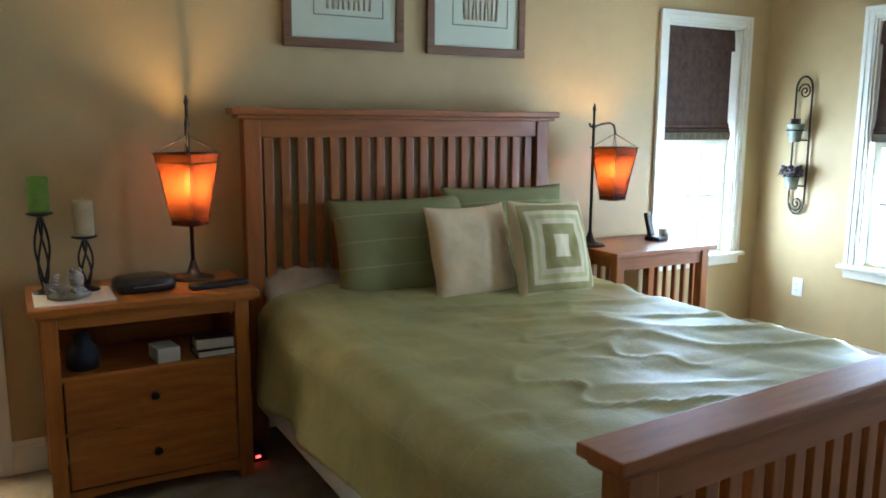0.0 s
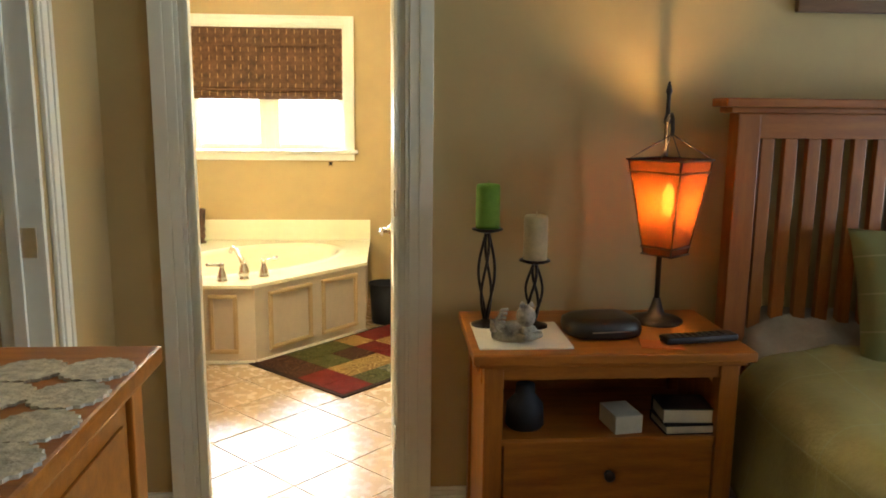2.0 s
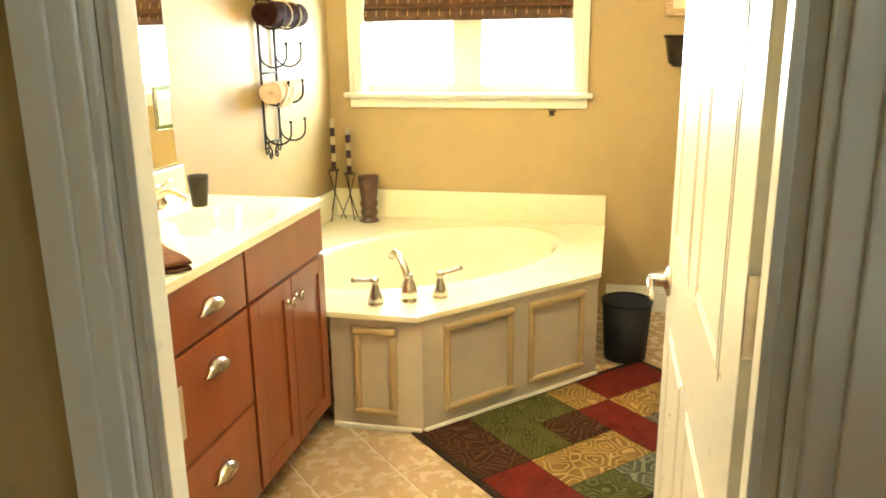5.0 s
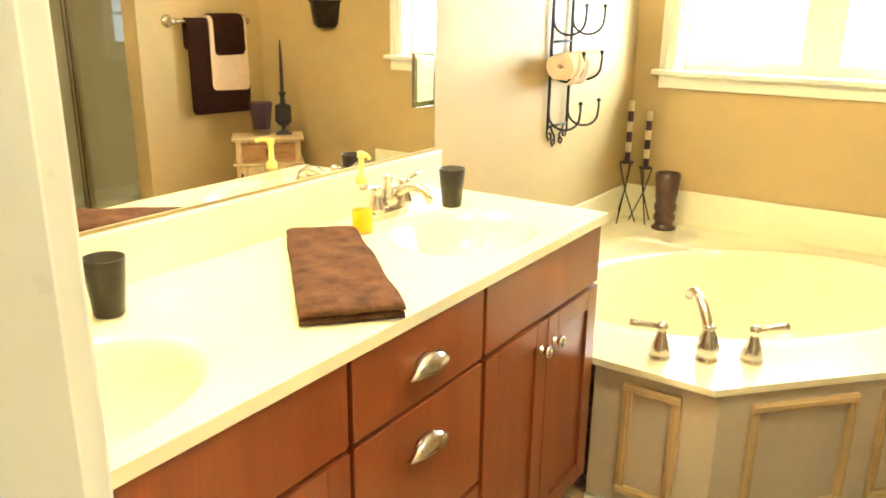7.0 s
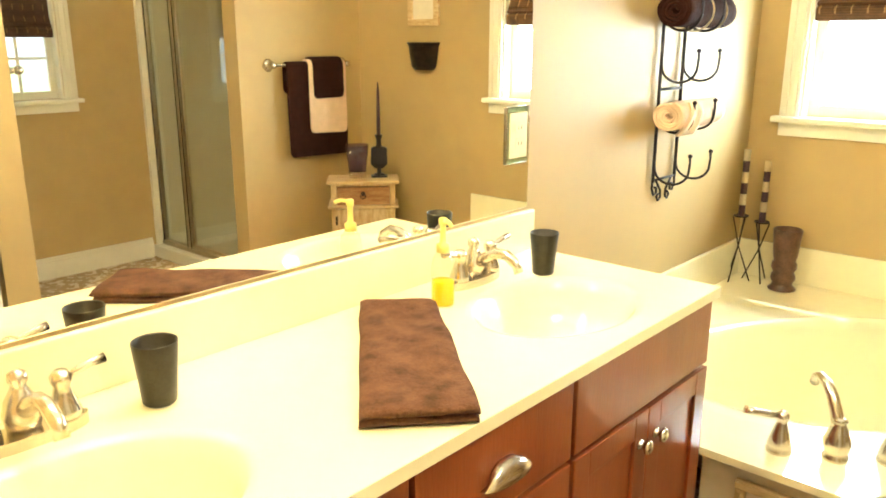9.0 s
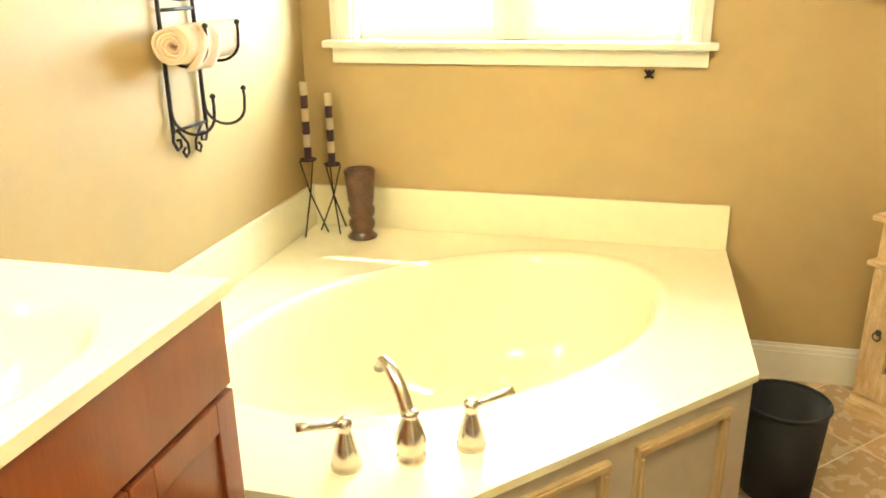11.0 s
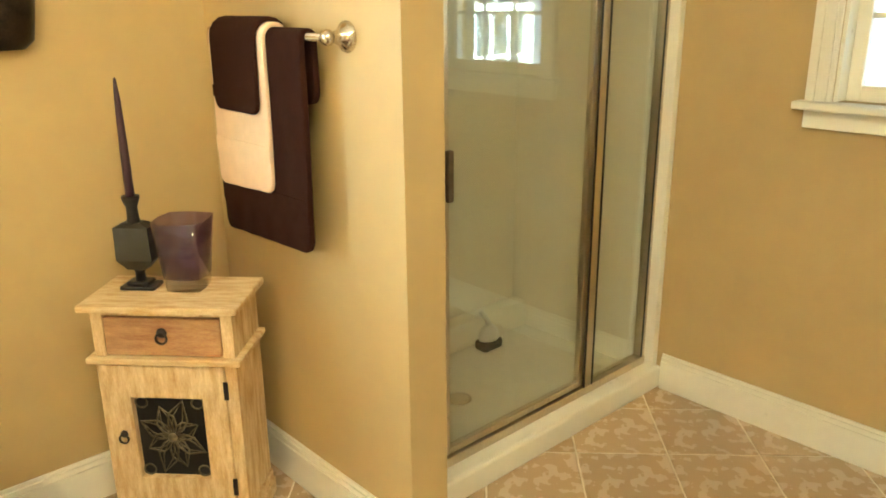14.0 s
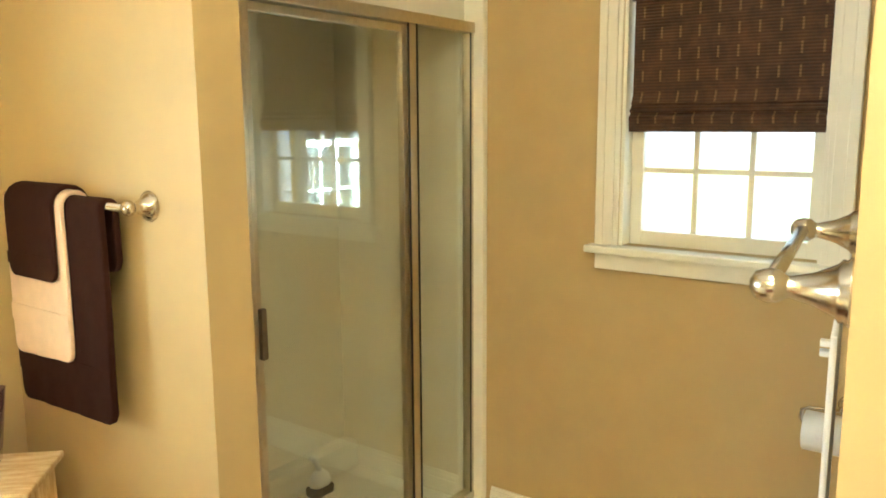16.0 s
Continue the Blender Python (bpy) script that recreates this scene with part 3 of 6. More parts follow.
# ---- outside ----
def glow(name, colour, power, pattern=False):
    """A bright hazy distance, its daylight put into the surface as emission."""
    m = bpy.data.materials.new(name)
    m.use_nodes = True
    n, link = m.node_tree.nodes, m.node_tree.links.new
    n.remove(n["Principled BSDF"])
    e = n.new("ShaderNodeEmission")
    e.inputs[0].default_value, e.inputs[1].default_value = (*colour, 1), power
    # siding lines and a lawn patch, painted into the glow
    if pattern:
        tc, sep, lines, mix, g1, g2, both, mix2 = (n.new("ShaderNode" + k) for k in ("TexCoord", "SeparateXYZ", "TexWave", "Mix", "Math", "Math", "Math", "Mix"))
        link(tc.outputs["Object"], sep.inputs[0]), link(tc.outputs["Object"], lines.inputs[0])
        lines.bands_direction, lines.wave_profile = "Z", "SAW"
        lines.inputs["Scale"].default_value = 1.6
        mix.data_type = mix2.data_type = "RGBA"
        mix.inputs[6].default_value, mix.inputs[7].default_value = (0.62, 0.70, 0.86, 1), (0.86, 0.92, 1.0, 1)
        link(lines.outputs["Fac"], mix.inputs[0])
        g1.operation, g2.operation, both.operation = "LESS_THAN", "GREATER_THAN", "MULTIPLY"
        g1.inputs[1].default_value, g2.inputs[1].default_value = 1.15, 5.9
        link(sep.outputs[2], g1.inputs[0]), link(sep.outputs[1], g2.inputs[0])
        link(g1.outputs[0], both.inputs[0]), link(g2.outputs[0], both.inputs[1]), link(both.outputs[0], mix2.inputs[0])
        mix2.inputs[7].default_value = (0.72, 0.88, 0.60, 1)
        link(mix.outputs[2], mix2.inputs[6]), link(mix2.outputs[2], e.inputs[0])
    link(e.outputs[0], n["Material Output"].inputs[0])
    return m


# added planes that glow in place of daylit surroundings
solid("backdrop", Shape().box(-8, 12, 10.0, 10.02, -1, 6), glow("hazy_sky_glow", (0.88, 0.95, 1.0), 2.0), "glowing backdrop painted as pale hazy distance beyond the windows", "backdrop", kind="structure")
solid("backdrop", Shape().box(7.0, 7.02, -8, 9.9, -1, 6), glow("pale_siding_glow", (0.9, 0.95, 1.0), 0.9, True), "glowing backdrop painted as pale siding and lawn beyond the windows", "backdrop", kind="structure")
solid("ground", Shape().box(-40, 40, -40, 40, -0.6, -0.5), material("lawn", (0.07, 0.11, 0.03), 0.95, scale=3, vary=0.3), "green lawn round the house", "ground", kind="structure")


def siding():
    """Lapped boards on the outside of the bedroom wall, round its window."""
    s = Shape()
    x0, x1, y = XE + T + 0.01, BX1 + T, YB1 + 0.002
    z = -0.5
    while z < 2.7:
        spans = [(x0, x1)] if z + 0.115 < WB[2] - 0.06 or z > WB[3] + 0.06 else [(x0, WB[0] - 0.06), (WB[1] + 0.06, x1)]
        for a, b in spans:
            s.put([(a, y, z), (b, y, z), (a, y + 0.026, z), (b, y + 0.026, z), (a, y + 0.012, z + 0.115), (b, y + 0.012, z + 0.115), (a, y, z + 0.115), (b, y, z + 0.115)], [(0, 1, 3, 2), (2, 3, 5, 4), (4, 5, 7, 6), (0, 2, 4, 6), (1, 7, 5, 3)])
        z += 0.115
    solid("siding", s, material("pale_grey_siding", (0.78, 0.80, 0.84), 0.6, scale=3, vary=0.04), "pale grey lapped siding on the outside wall", "siding", kind="structure")


siding()


# ---- bedroom things ----
def knob(at, facing, r=0.016):
    """A small dark knob; facing: degrees about z, 0 looks along -y."""
    return Shape(Matrix.Translation(at) @ Matrix.Rotation(radians(facing), 4, "Z") @ Matrix.Rotation(radians(90), 4, "X")).turn([(r * 0.75, 0), (r * 0.7, 0.003), (r * 0.4, 0.008), (r * 0.45, 0.014), (r, 0.018), (r * 0.95, 0.024), (r * 0.4, 0.028)], n=16)


def nightstand(m, w, d, h, label):
    """Open shelf over two drawers; origin at the floor, front left, reaching along +x and +y."""
    n = thing("nightstand", label, "nightstand", m)
    part("top", Shape().box(-0.035, w + 0.035, -0.035, d, h - 0.03, h, 0.006).box(-0.015, w + 0.015, -0.015, d - 0.005, h - 0.045, h - 0.03, 0.004), M_OAK, n)
    for x0 in (0, w - 0.055):
        for y0 in (0, d - 0.055):
            part("leg", Shape().box(x0, x0 + 0.055, y0, y0 + 0.055, 0, h - 0.045, 0.004), M_OAK_V, n)
    for x0 in (0.008, w - 0.024):
        s = Shape().box(x0, x0 + 0.016, 0.055, d - 0.055, 0.08, h - 0.14, 0)
        s.box(x0 - 0.004, x0 + 0.020, 0.055, d - 0.055, h - 0.075, h - 0.045, 0.002)
        for k in range(5):
            y = 0.09 + (d - 0.18) * k / 4
            s.box(x0, x0 + 0.014, y - 0.012, y + 0.012, h - 0.14, h - 0.07, 0.002)
        part("side_panel", s, M_OAK_V, n)
    part("back_panel", Shape().box(0.055, w - 0.055, d - 0.03, d - 0.015, 0.08, h - 0.045), M_OAK, n)
    part("rail", Shape().box(0.055, w - 0.055, 0.006, 0.03, h - 0.085, h - 0.045, 0.002), M_OAK, n)
    part("shelf", Shape().box(0.03, w - 0.03, 0.008, d - 0.03, h - 0.285, h - 0.262, 0.003), M_OAK, n)
    part("rail", Shape().box(0.055, w - 0.055, 0.010, 0.03, 0.286, 0.306, 0.002), M_OAK, n)
    for k, z in enumerate((0.305, 0.085)):
        s = Shape().box(0.06, w - 0.06, 0.004, 0.026, z, z + 0.203, 0.005)
        s.box(0.07, w - 0.07, 0.026, d - 0.05, z + 0.02, z + 0.16)
        dr = part("drawer", s, M_OAK, n)
        part("knob", knob((w / 2, 0.004, z + 0.10), 0), M_IRON, dr, "small black metal knob")
    s = Shape()
    out = [(0.055, 0.08), (w - 0.055, 0.08), (w - 0.055, 0.035)] + [(w / 2 + (w / 2 - 0.06) * math.cos(a), 0.03 + 0.025 * math.sin(a)) for a in [math.pi * i / 12 for i in range(13)]] + [(0.055, 0.035)]
    s.slab(out, -0.024, -0.006, m=Matrix.Rotation(radians(90), 4, "X"))
    part("apron", s, M_OAK, n)
    return n


nightstand(pose(0.085, 2.985, 0), 0.73, 0.45, 0.776, "honey oak nightstand with an open shelf over two drawers")


def end_table(m, w, d, h, label):
    n = thing("end_table", label, "table", m)
    part("top", Shape().box(-0.03, w + 0.03, -0.03, d, h - 0.028, h, 0.006), M_CHERRY, n)
    for x0 in (0, w - 0.05):
        for y0 in (0, d - 0.05):
            part("leg", Shape().box(x0, x0 + 0.05, y0, y0 + 0.05, 0, h - 0.028, 0.004), M_CHERRY_V, n)
    part("rail", Shape().box(0.05, w - 0.05, 0.01, 0.03, h - 0.1, h - 0.028, 0.002), M_CHERRY, n)
    for x0 in (0.012, w - 0.036):
        part("side_rail", Shape().box(x0, x0 + 0.022, 0.05, d - 0.05, h - 0.09, h - 0.028, 0.002), M_CHERRY, n)
        part("side_rail", Shape().box(x0, x0 + 0.022, 0.05, d - 0.05, 0.12, 0.17, 0.002), M_CHERRY, n)
        for k in range(5):
            y = 0.09 + (d - 0.18) * k / 4
            part("slat", Shape().box(x0 + 0.004, x0 + 0.018, y - 0.014, y + 0.014, 0.17, h - 0.09, 0.002), M_CHERRY_V, n)
    part("shelf", Shape().box(0.02, w - 0.02, 0.02, d - 0.02, 0.12, 0.142, 0.003), M_CHERRY, n)
    return n


end_table(pose(2.70, 2.98, 0), 0.66, 0.45, 0.776, "cherry end table with slatted sides beside the bed")


def lantern_lamp(m, twist, label):
    """Iron pole with an arm from which a tapered parchment lantern hangs; the arm reaches along +x."""
    n = thing("table_lamp", label, "table lamp", m)
    part("base", Shape().turn([(0.085, 0), (0.083, 0.008), (0.06, 0.014), (0.028, 0.024), (0.018, 0.05), (0.011, 0.075)], n=24), M_IRON, n)
    part("pole", Shape().turn([(0.0085, 0.07), (0.0075, 0.62), (0.011, 0.625), (0.011, 0.64), (0.007, 0.645), (0.006, 0.71), (0.010, 0.72), (0.003, 0.75)], n=12), M_IRON, n)
    arm = [(-0.03, 0, 0.648), (-0.02, 0, 0.632), (0, 0, 0.63), (0.05, 0, 0.645), (0.10, 0, 0.652), (0.128, 0, 0.64), (0.138, 0, 0.61), (0.138, 0, 0.59)]
    part("arm", Shape().tube(arm, 0.006), M_IRON, n)
    cx, z1, z0, w1, w0 = 0.138, 0.522, 0.243, 0.086, 0.046
    s = Shape()
    tw = radians(twist)
    c = [(a * math.cos(tw) - b * math.sin(tw), a * math.sin(tw) + b * math.cos(tw)) for a, b in ((-1, -1), (1, -1), (1, 1), (-1, 1))]
    vs = [(cx + a * w0, b * w0, z0) for a, b in c] + [(cx + a * w1, b * w1, z1) for a, b in c]
    s.put(vs, [(i, (i + 1) % 4, 4 + (i + 1) % 4, 4 + i) for i in range(4)])
    h = Shape()
    for a, b in c:
        h.tube([(cx + a * w1, b * w1, z1), (cx, 0, 0.595)], 0.002, 6)
    part("hanger", h, M_IRON, n)
    part("shade", s, M_LAMP, n, "amber parchment shade tapering downwards")
    s = Shape()
    for w, z in ((w1 + 0.004, z1), (w1 * 0.94 + 0.003, z1 - 0.035), (w0 * 1.06 + 0.003, z0 + 0.022), (w0 + 0.004, z0)):
        q = [(cx + a * w, b * w, z) for a, b in c]
        for i in range(4):
            s.tube([q[i], q[(i + 1) % 4]], 0.003, 6)
    for a, b in c:
        s.tube([(cx + a * w0, b * w0, z0), (cx + a * w1, b * w1, z1)], 0.0025, 6)
    part("shade_frame", s, M_IRON, n)
    part("socket", Shape().turn([(0.014, 0), (0.014, 0.085)], (cx, 0, z0 + 0.03), 12).tube([(cx - w0, 0, z0 + 0.03), (cx + w0, 0, z0 + 0.03)], 0.002, 6), M_IRON, n)
    part("bulb", Shape().turn([(0.008, 0), (0.017, 0.03), (0.019, 0.05), (0.014, 0.075), (0.004, 0.095)], (cx, 0, z0 + 0.115), 12), M_BULB, n, "glowing warm candle bulb")
    return n


lantern_lamp(pose(0.672, 3.295, 0.776, 0, 0, -103), 52, "dark iron table lamp with a lit amber lantern shade")
lantern_lamp(pose(2.735, 3.24, 0.776, 0, 0, -4), 12, "dark iron table lamp with a lit amber lantern shade")


# bed
def bed():
    b = thing("bed", "cherry slat bed with a tall headboard and low footboard", "bed")
    x0, x1, yh, yf = 0.905, 2.50, 3.36, 1.035
    for name, y, top, post, cap in (("headboard", yh, 1.48, 0.075, 0.05), ("footboard", yf, 0.84, 0.08, 0.045)):
        if name == "footboard":
            x0, x1 = 0.955, 2.53
        s = Shape()
        s.box(x0 - cap, x1 + cap, y - 0.07, y + 0.05, top - 0.028, top, 0.006)
        s.box(x0 - cap * 0.55, x1 + cap * 0.55, y - 0.055, y + 0.04, top - 0.046, top - 0.028, 0.005)
        hb = part(name, s, M_CHERRY, b)
        if name == "footboard":
            hb.matrix_world = Matrix.Translation((x0, y, 0)) @ Matrix.Rotation(radians(3.5), 4, "Z") @ Matrix.Translation((-x0, -y, 0))
        for xx in (x0, x1 - post):
            part("post", Shape().box(xx, xx + post, y - 0.045, y + 0.025, 0, top - 0.046, 0.005), M_CHERRY_V, hb)
        part("top_rail", Shape().box(x0 + post, x1 - post, y - 0.035, y + 0.015, top - 0.125, top - 0.046, 0.003), M_CHERRY, hb)
        part("bottom_rail", Shape().box(x0 + post, x1 - post, y - 0.035, y + 0.015, 0.25, 0.36, 0.003), M_CHERRY, hb)
        k = 19
        gap = (x1 - x0 - 2 * post) / k
        for i in range(k):
            xx = x0 + post + gap * (i + 0.5)
            part("slat", Shape().box(xx - 0.021, xx + 0.021, y - 0.022, y + 0.004, 0.36, top - 0.125, 0.003), M_CHERRY_V, hb)
    for xx in (0.925, 2.455):
        part("side_rail", Shape().box(xx, xx + 0.025, yf + 0.026, yh - 0.046, 0.17, 0.255, 0.003), M_WHITE, b, "white painted bed side rail")
    return b


bed()
solid("box_spring", Shape().box(0.955, 2.455, 1.09, 3.29, 0.2, 0.42, 0.03), M_SHEET, "pale box spring under the mattress", "box spring")
solid("mattress", Shape().box(0.95, 2.46, 1.09, 3.29, 0.42, 0.60, 0.05), M_SHEET, "mattress in a grey-beige sheet", "mattress")


def stitched(m, colour):
    """Thin pale lines of stitching along and across the cloth."""
    n, link = m.node_tree.nodes, m.node_tree.links.new
    p = n["Principled BSDF"]
    base = p.inputs["Base Color"].links[0].from_socket
    at, sep = n.new("ShaderNodeAttribute"), n.new("ShaderNodeSeparateXYZ")
    at.attribute_name = "cloth"
    link(at.outputs["Vector"], sep.inputs[0])
    low = []
    for k, period in ((0, 0.26), (1, 0.30)):
        a, b = n.new("ShaderNodeMath"), n.new("ShaderNodeMath")
        a.operation, a.inputs[1].default_value = "PINGPONG", period / 2
        b.operation, b.inputs[1].default_value = "LESS_THAN", 0.0026
        link(sep.outputs[k], a.inputs[0]), link(a.outputs[0], b.inputs[0])
        low.append(b.outputs[0])
    most, part_of, mix = n.new("ShaderNodeMath"), n.new("ShaderNodeMath"), n.new("ShaderNodeMix")
    most.operation, part_of.operation, part_of.inputs[1].default_value = "MAXIMUM", "MULTIPLY", 0.55
    link(low[0], most.inputs[0]), link(low[1], most.inputs[1]), link(most.outputs[0], part_of.inputs[0])
    mix.data_type = "RGBA"
    mix.inputs[7].default_value = (*colour, 1)
    link(part_of.outputs[0], mix.inputs[0]), link(base, mix.inputs[6]), link(mix.outputs[2], p.inputs["Base Color"])


stitched(M_COMF, (0.36, 0.37, 0.20))


def comforter():
    """A quilted cover: flat on top, falling over both sides, with soft folds."""
    nx, ny = 150, 130
    top, drop, r = 0.668, 0.25, 0.11
    xl, xr = 0.90, 2.60
    flat = xr - xl - 2 * r
    quarter = r * math.pi / 2
    total = flat + 2 * quarter + 2 * drop
    vs, fs, uv = [], [], []
    for j in range(ny + 1):
        v = j / ny
        y = 1.12 + (3.19 - 1.12) * v
        for i in range(nx + 1):
            u = i / nx * total
            if u < drop:
                x, z, nrm = xl - 0.035 * (1 - u / drop) ** 2, top - r - (drop - u), (-1, 0)
            elif u < drop + quarter:
                a = (u - drop) / r
                x, z, nrm = xl + r - r * math.cos(a), top - r + r * math.sin(a), (-math.cos(a), math.sin(a))
            elif u < drop + quarter + flat:
                x, z, nrm = xl + r + (u - drop - quarter), top, (0, 1)
            elif u < drop + 2 * quarter + flat:
                a = (u - drop - quarter - flat) / r
                x, z, nrm = xr - r + r * math.sin(a), top - r + r * math.cos(a), (math.sin(a), math.cos(a))
            else:
                d = u - drop - 2 * quarter - flat
                x, z, nrm = xr + 0.035 * (d / drop) ** 2, top - r - d, (1, 0)
            side = max(0, 1 - u / drop, 1 - (total - u) / drop)
            side = max(0.0, min(1.0, side))
            q = Vector((u * 2.1, y * 2.6, 0.3))
            fold = noise.noise(q) * 0.016 + noise.noise(Vector((u * 5.0 + y * 2.0, y * 3.2, 4))) * 0.010
            crease = abs(noise.noise(Vector((u * 1.8 + 1.5 * y, y * 4.6 - 2.0 * u, 7))))
            fold += 0.012 * (max(0.0, 0.10 - crease) / 0.10) ** 2 * max(0.0, 0.35 + noise.noise(Vector((u * 1.5, y * 1.5, 11))))
            fold += side * 0.026 * math.sin(y * 11 + 2.4 * noise.noise(Vector((y * 2.2, 2, 2))))
            seam = min(abs((u / 0.235) % 1 - 0.5), 1) * 2
            fold += 0.0012 * math.sin(math.pi * min(1, seam * 3) / 2)
            pull = noise.noise(Vector((u * 1.0 + 3, y * 3.6 + 1.1 * u, 21)))
            fold += 0.0025 * noise.noise(Vector((u * 9, y * 11, 5)))
            fold += 0.013 * max(0.0, 1 - abs(pull) / 0.14) ** 1.3 * max(0.0, min(1.0, (u - 0.75) / 0.7)) * (1 - side)
            hump = 0.012 * max(0.0, 1 - (3.19 - y) / 0.5) * (1 - side) + 0.045 * max(0.0, 1 - (3.19 - y) / 0.42) * max(0.0, 1 - abs(u - 0.62) / 0.30)
            sag = -0.03 * max(0.0, 1 - (y - 1.12) / 0.25) * (1 - side)
            uv.append((u, y, 0.0))
            vs.append((x + nrm[0] * fold, y + (0.02 * noise.noise(Vector((u * 3, y, 9))) if j in (0, ny) else 0), z + nrm[1] * fold + hump + sag))
    for j in range(ny):
        for i in range(nx):
            a = j * (nx + 1) + i
            fs.append((a, a + 1, a + nx + 2, a + nx + 1))
    ob = solid("comforter", Shape().put(vs, fs, True), M_COMF, "sage green quilted comforter spread loosely over the bed", "comforter")
    cloth = ob.data.attributes.new("cloth", "FLOAT_VECTOR", "POINT")
    cloth.data.foreach_set("vector", [c for q in uv for c in q])
    mod = ob.modifiers.new("thick", "SOLIDIFY")
    mod.thickness, mod.offset = 0.02, -1
    return ob


comforter()


def cushion(name, m, w, h, d, mat, label, dents=0.02, seed=0):
    """A stuffed pillow standing on its lower edge: w wide, h high, d thick, corners drawn to points."""
    n = 34
    s = Shape()
    for side in (1, -1):
        vs, fs = [], []
        for j in range(n + 1):
            for i in range(n + 1):
                a, b = 2 * i / n - 1, 2 * j / n - 1
                puff = (max(0, 1 - a * a) ** 0.42) * (max(0, 1 - b * b) ** 0.42)
                pinch = 1 - 0.07 * (1 - b * b) * abs(a) ** 3, 1 - 0.07 * (1 - a * a) * abs(b) ** 3
                wr = noise.noise(Vector((a * 2.3 + seed, b * 2.1, side * 0.4 + seed))) * dents * puff + 0.25 * dents * noise.noise(Vector((a * 7, b * 6 + seed, side)))* puff
                vs.append((a * w / 2 * pinch[0], side * (d / 2 * puff + wr), h / 2 + b * h / 2 * pinch[1]))
        for j in range(n):
            for i in range(n):
                q = j * (n + 1) + i
                fs.append((q, q + 1, q + n + 2, q + n + 1) if side < 0 else (q, q + n + 1, q + n + 2, q + 1))
        s.put(vs, fs, True)
    me = s.mesh(name, mat)
    ob = new(name, me)
    ob.matrix_world = m
    bm = bmesh.new()
    bm.from_mesh(me)
    bmesh.ops.remove_doubles(bm, verts=bm.verts[:], dist=0.0005)
    bm.to_mesh(me)
    bm.free()
    me.polygons.foreach_set("use_smooth", [True] * len(me.polygons))
    return tagged(ob, label, "pillow")


def striped(name, colours, edges, space_mode):
    """Bands of cloth: nested squares, or lines across."""
    m = material(name, colours[0], 0.9, scale=9, vary=0.06, bump=0.35, bump_scale=180)
    n, link = m.node_tree.nodes, m.node_tree.links.new
    p = n["Principled BSDF"]
    tc, sep = n.new("ShaderNodeTexCoord"), n.new("ShaderNodeSeparateXYZ")
    link(tc.outputs["Generated"], sep.inputs[0])

    def math_node(op, a, b=None):
        q = n.new("ShaderNodeMath")
        q.operation = op
        for k, val in enumerate((a, b)):
            if isinstance(val, float):
                q.inputs[k].default_value = val
            elif val is not None:
                link(val, q.inputs[k])
        return q.outputs[0]
    ax = math_node("ABSOLUTE", math_node("SUBTRACT", sep.outputs[0], 0.5))
    az = math_node("ABSOLUTE", math_node("SUBTRACT", sep.outputs[2], 0.5))
    fac = math_node("MULTIPLY", math_node("MAXIMUM", ax, az), 2.0) if space_mode == "squares" else sep.outputs[2]
    ramp = n.new("ShaderNodeValToRGB")
    ramp.color_ramp.interpolation = "CONSTANT"
    el = ramp.color_ramp.elements
    while len(el) < len(edges):
        el.new(0.5)
    for k, (e, c) in enumerate(zip(edges, colours)):
        el[k].position, el[k].color = e, (*c, 1)
    link(fac, ramp.inputs[0])
    mix = n.new("ShaderNodeMix")
    mix.data_type, mix.blend_type = "RGBA", "MULTIPLY"
    mix.inputs[0].default_value = 0.0
    old = p.inputs["Base Color"].links[0].from_socket
    link(ramp.outputs[0], mix.inputs[6]), link(old, mix.inputs[7]), link(mix.outputs[2], p.inputs["Base Color"])
    return m


C_CR, C_OL, C_LT = (0.66, 0.56, 0.36), (0.34, 0.29, 0.12), (0.50, 0.46, 0.22)
M_SQUARES = striped("nested_square_cloth", [C_CR, C_OL, C_CR, C_LT, C_CR, C_OL, C_CR], [0.0, 0.22, 0.44, 0.55, 0.64, 0.73, 0.86], "squares")
G1, G2 = (0.225, 0.222, 0.098), (0.31, 0.295, 0.15)
M_SAGE_L = striped("sage_cotton_with_tucks", [G1, G2, G1, G2, G1, G2, G1], [0.0, 0.30, 0.31, 0.55, 0.56, 0.80, 0.81], "lines")

cushion("pillow", pose(1.585, 3.10, 0.645, -16, 0, 2), 0.70, 0.46, 0.19, M_SAGE_L, "sage green pillow in a tucked sham leaning on the headboard", seed=1)
cushion("pillow", pose(2.16, 3.12, 0.655, -15, 0, -4), 0.68, 0.48, 0.17, M_SAGE_L, "sage green pillow in a tucked sham leaning on the headboard", seed=2)
cushion("pillow", pose(1.20, 3.16, 0.63, -70, 0, 0), 0.50, 0.36, 0.13, M_SHEET, "grey-beige sleeping pillow lying flat under a sham", seed=3)
cushion("throw_pillow", pose(1.835, 2.91, 0.635, -17, 0, 5), 0.44, 0.44, 0.16, M_CREAM, "plain cream square throw pillow", seed=4)
cushion("throw_pillow", pose(2.185, 2.785, 0.635, -19, 3, 6), 0.46, 0.46, 0.16, M_SQUARES, "cream and olive throw pillow with nested squares", seed=5)


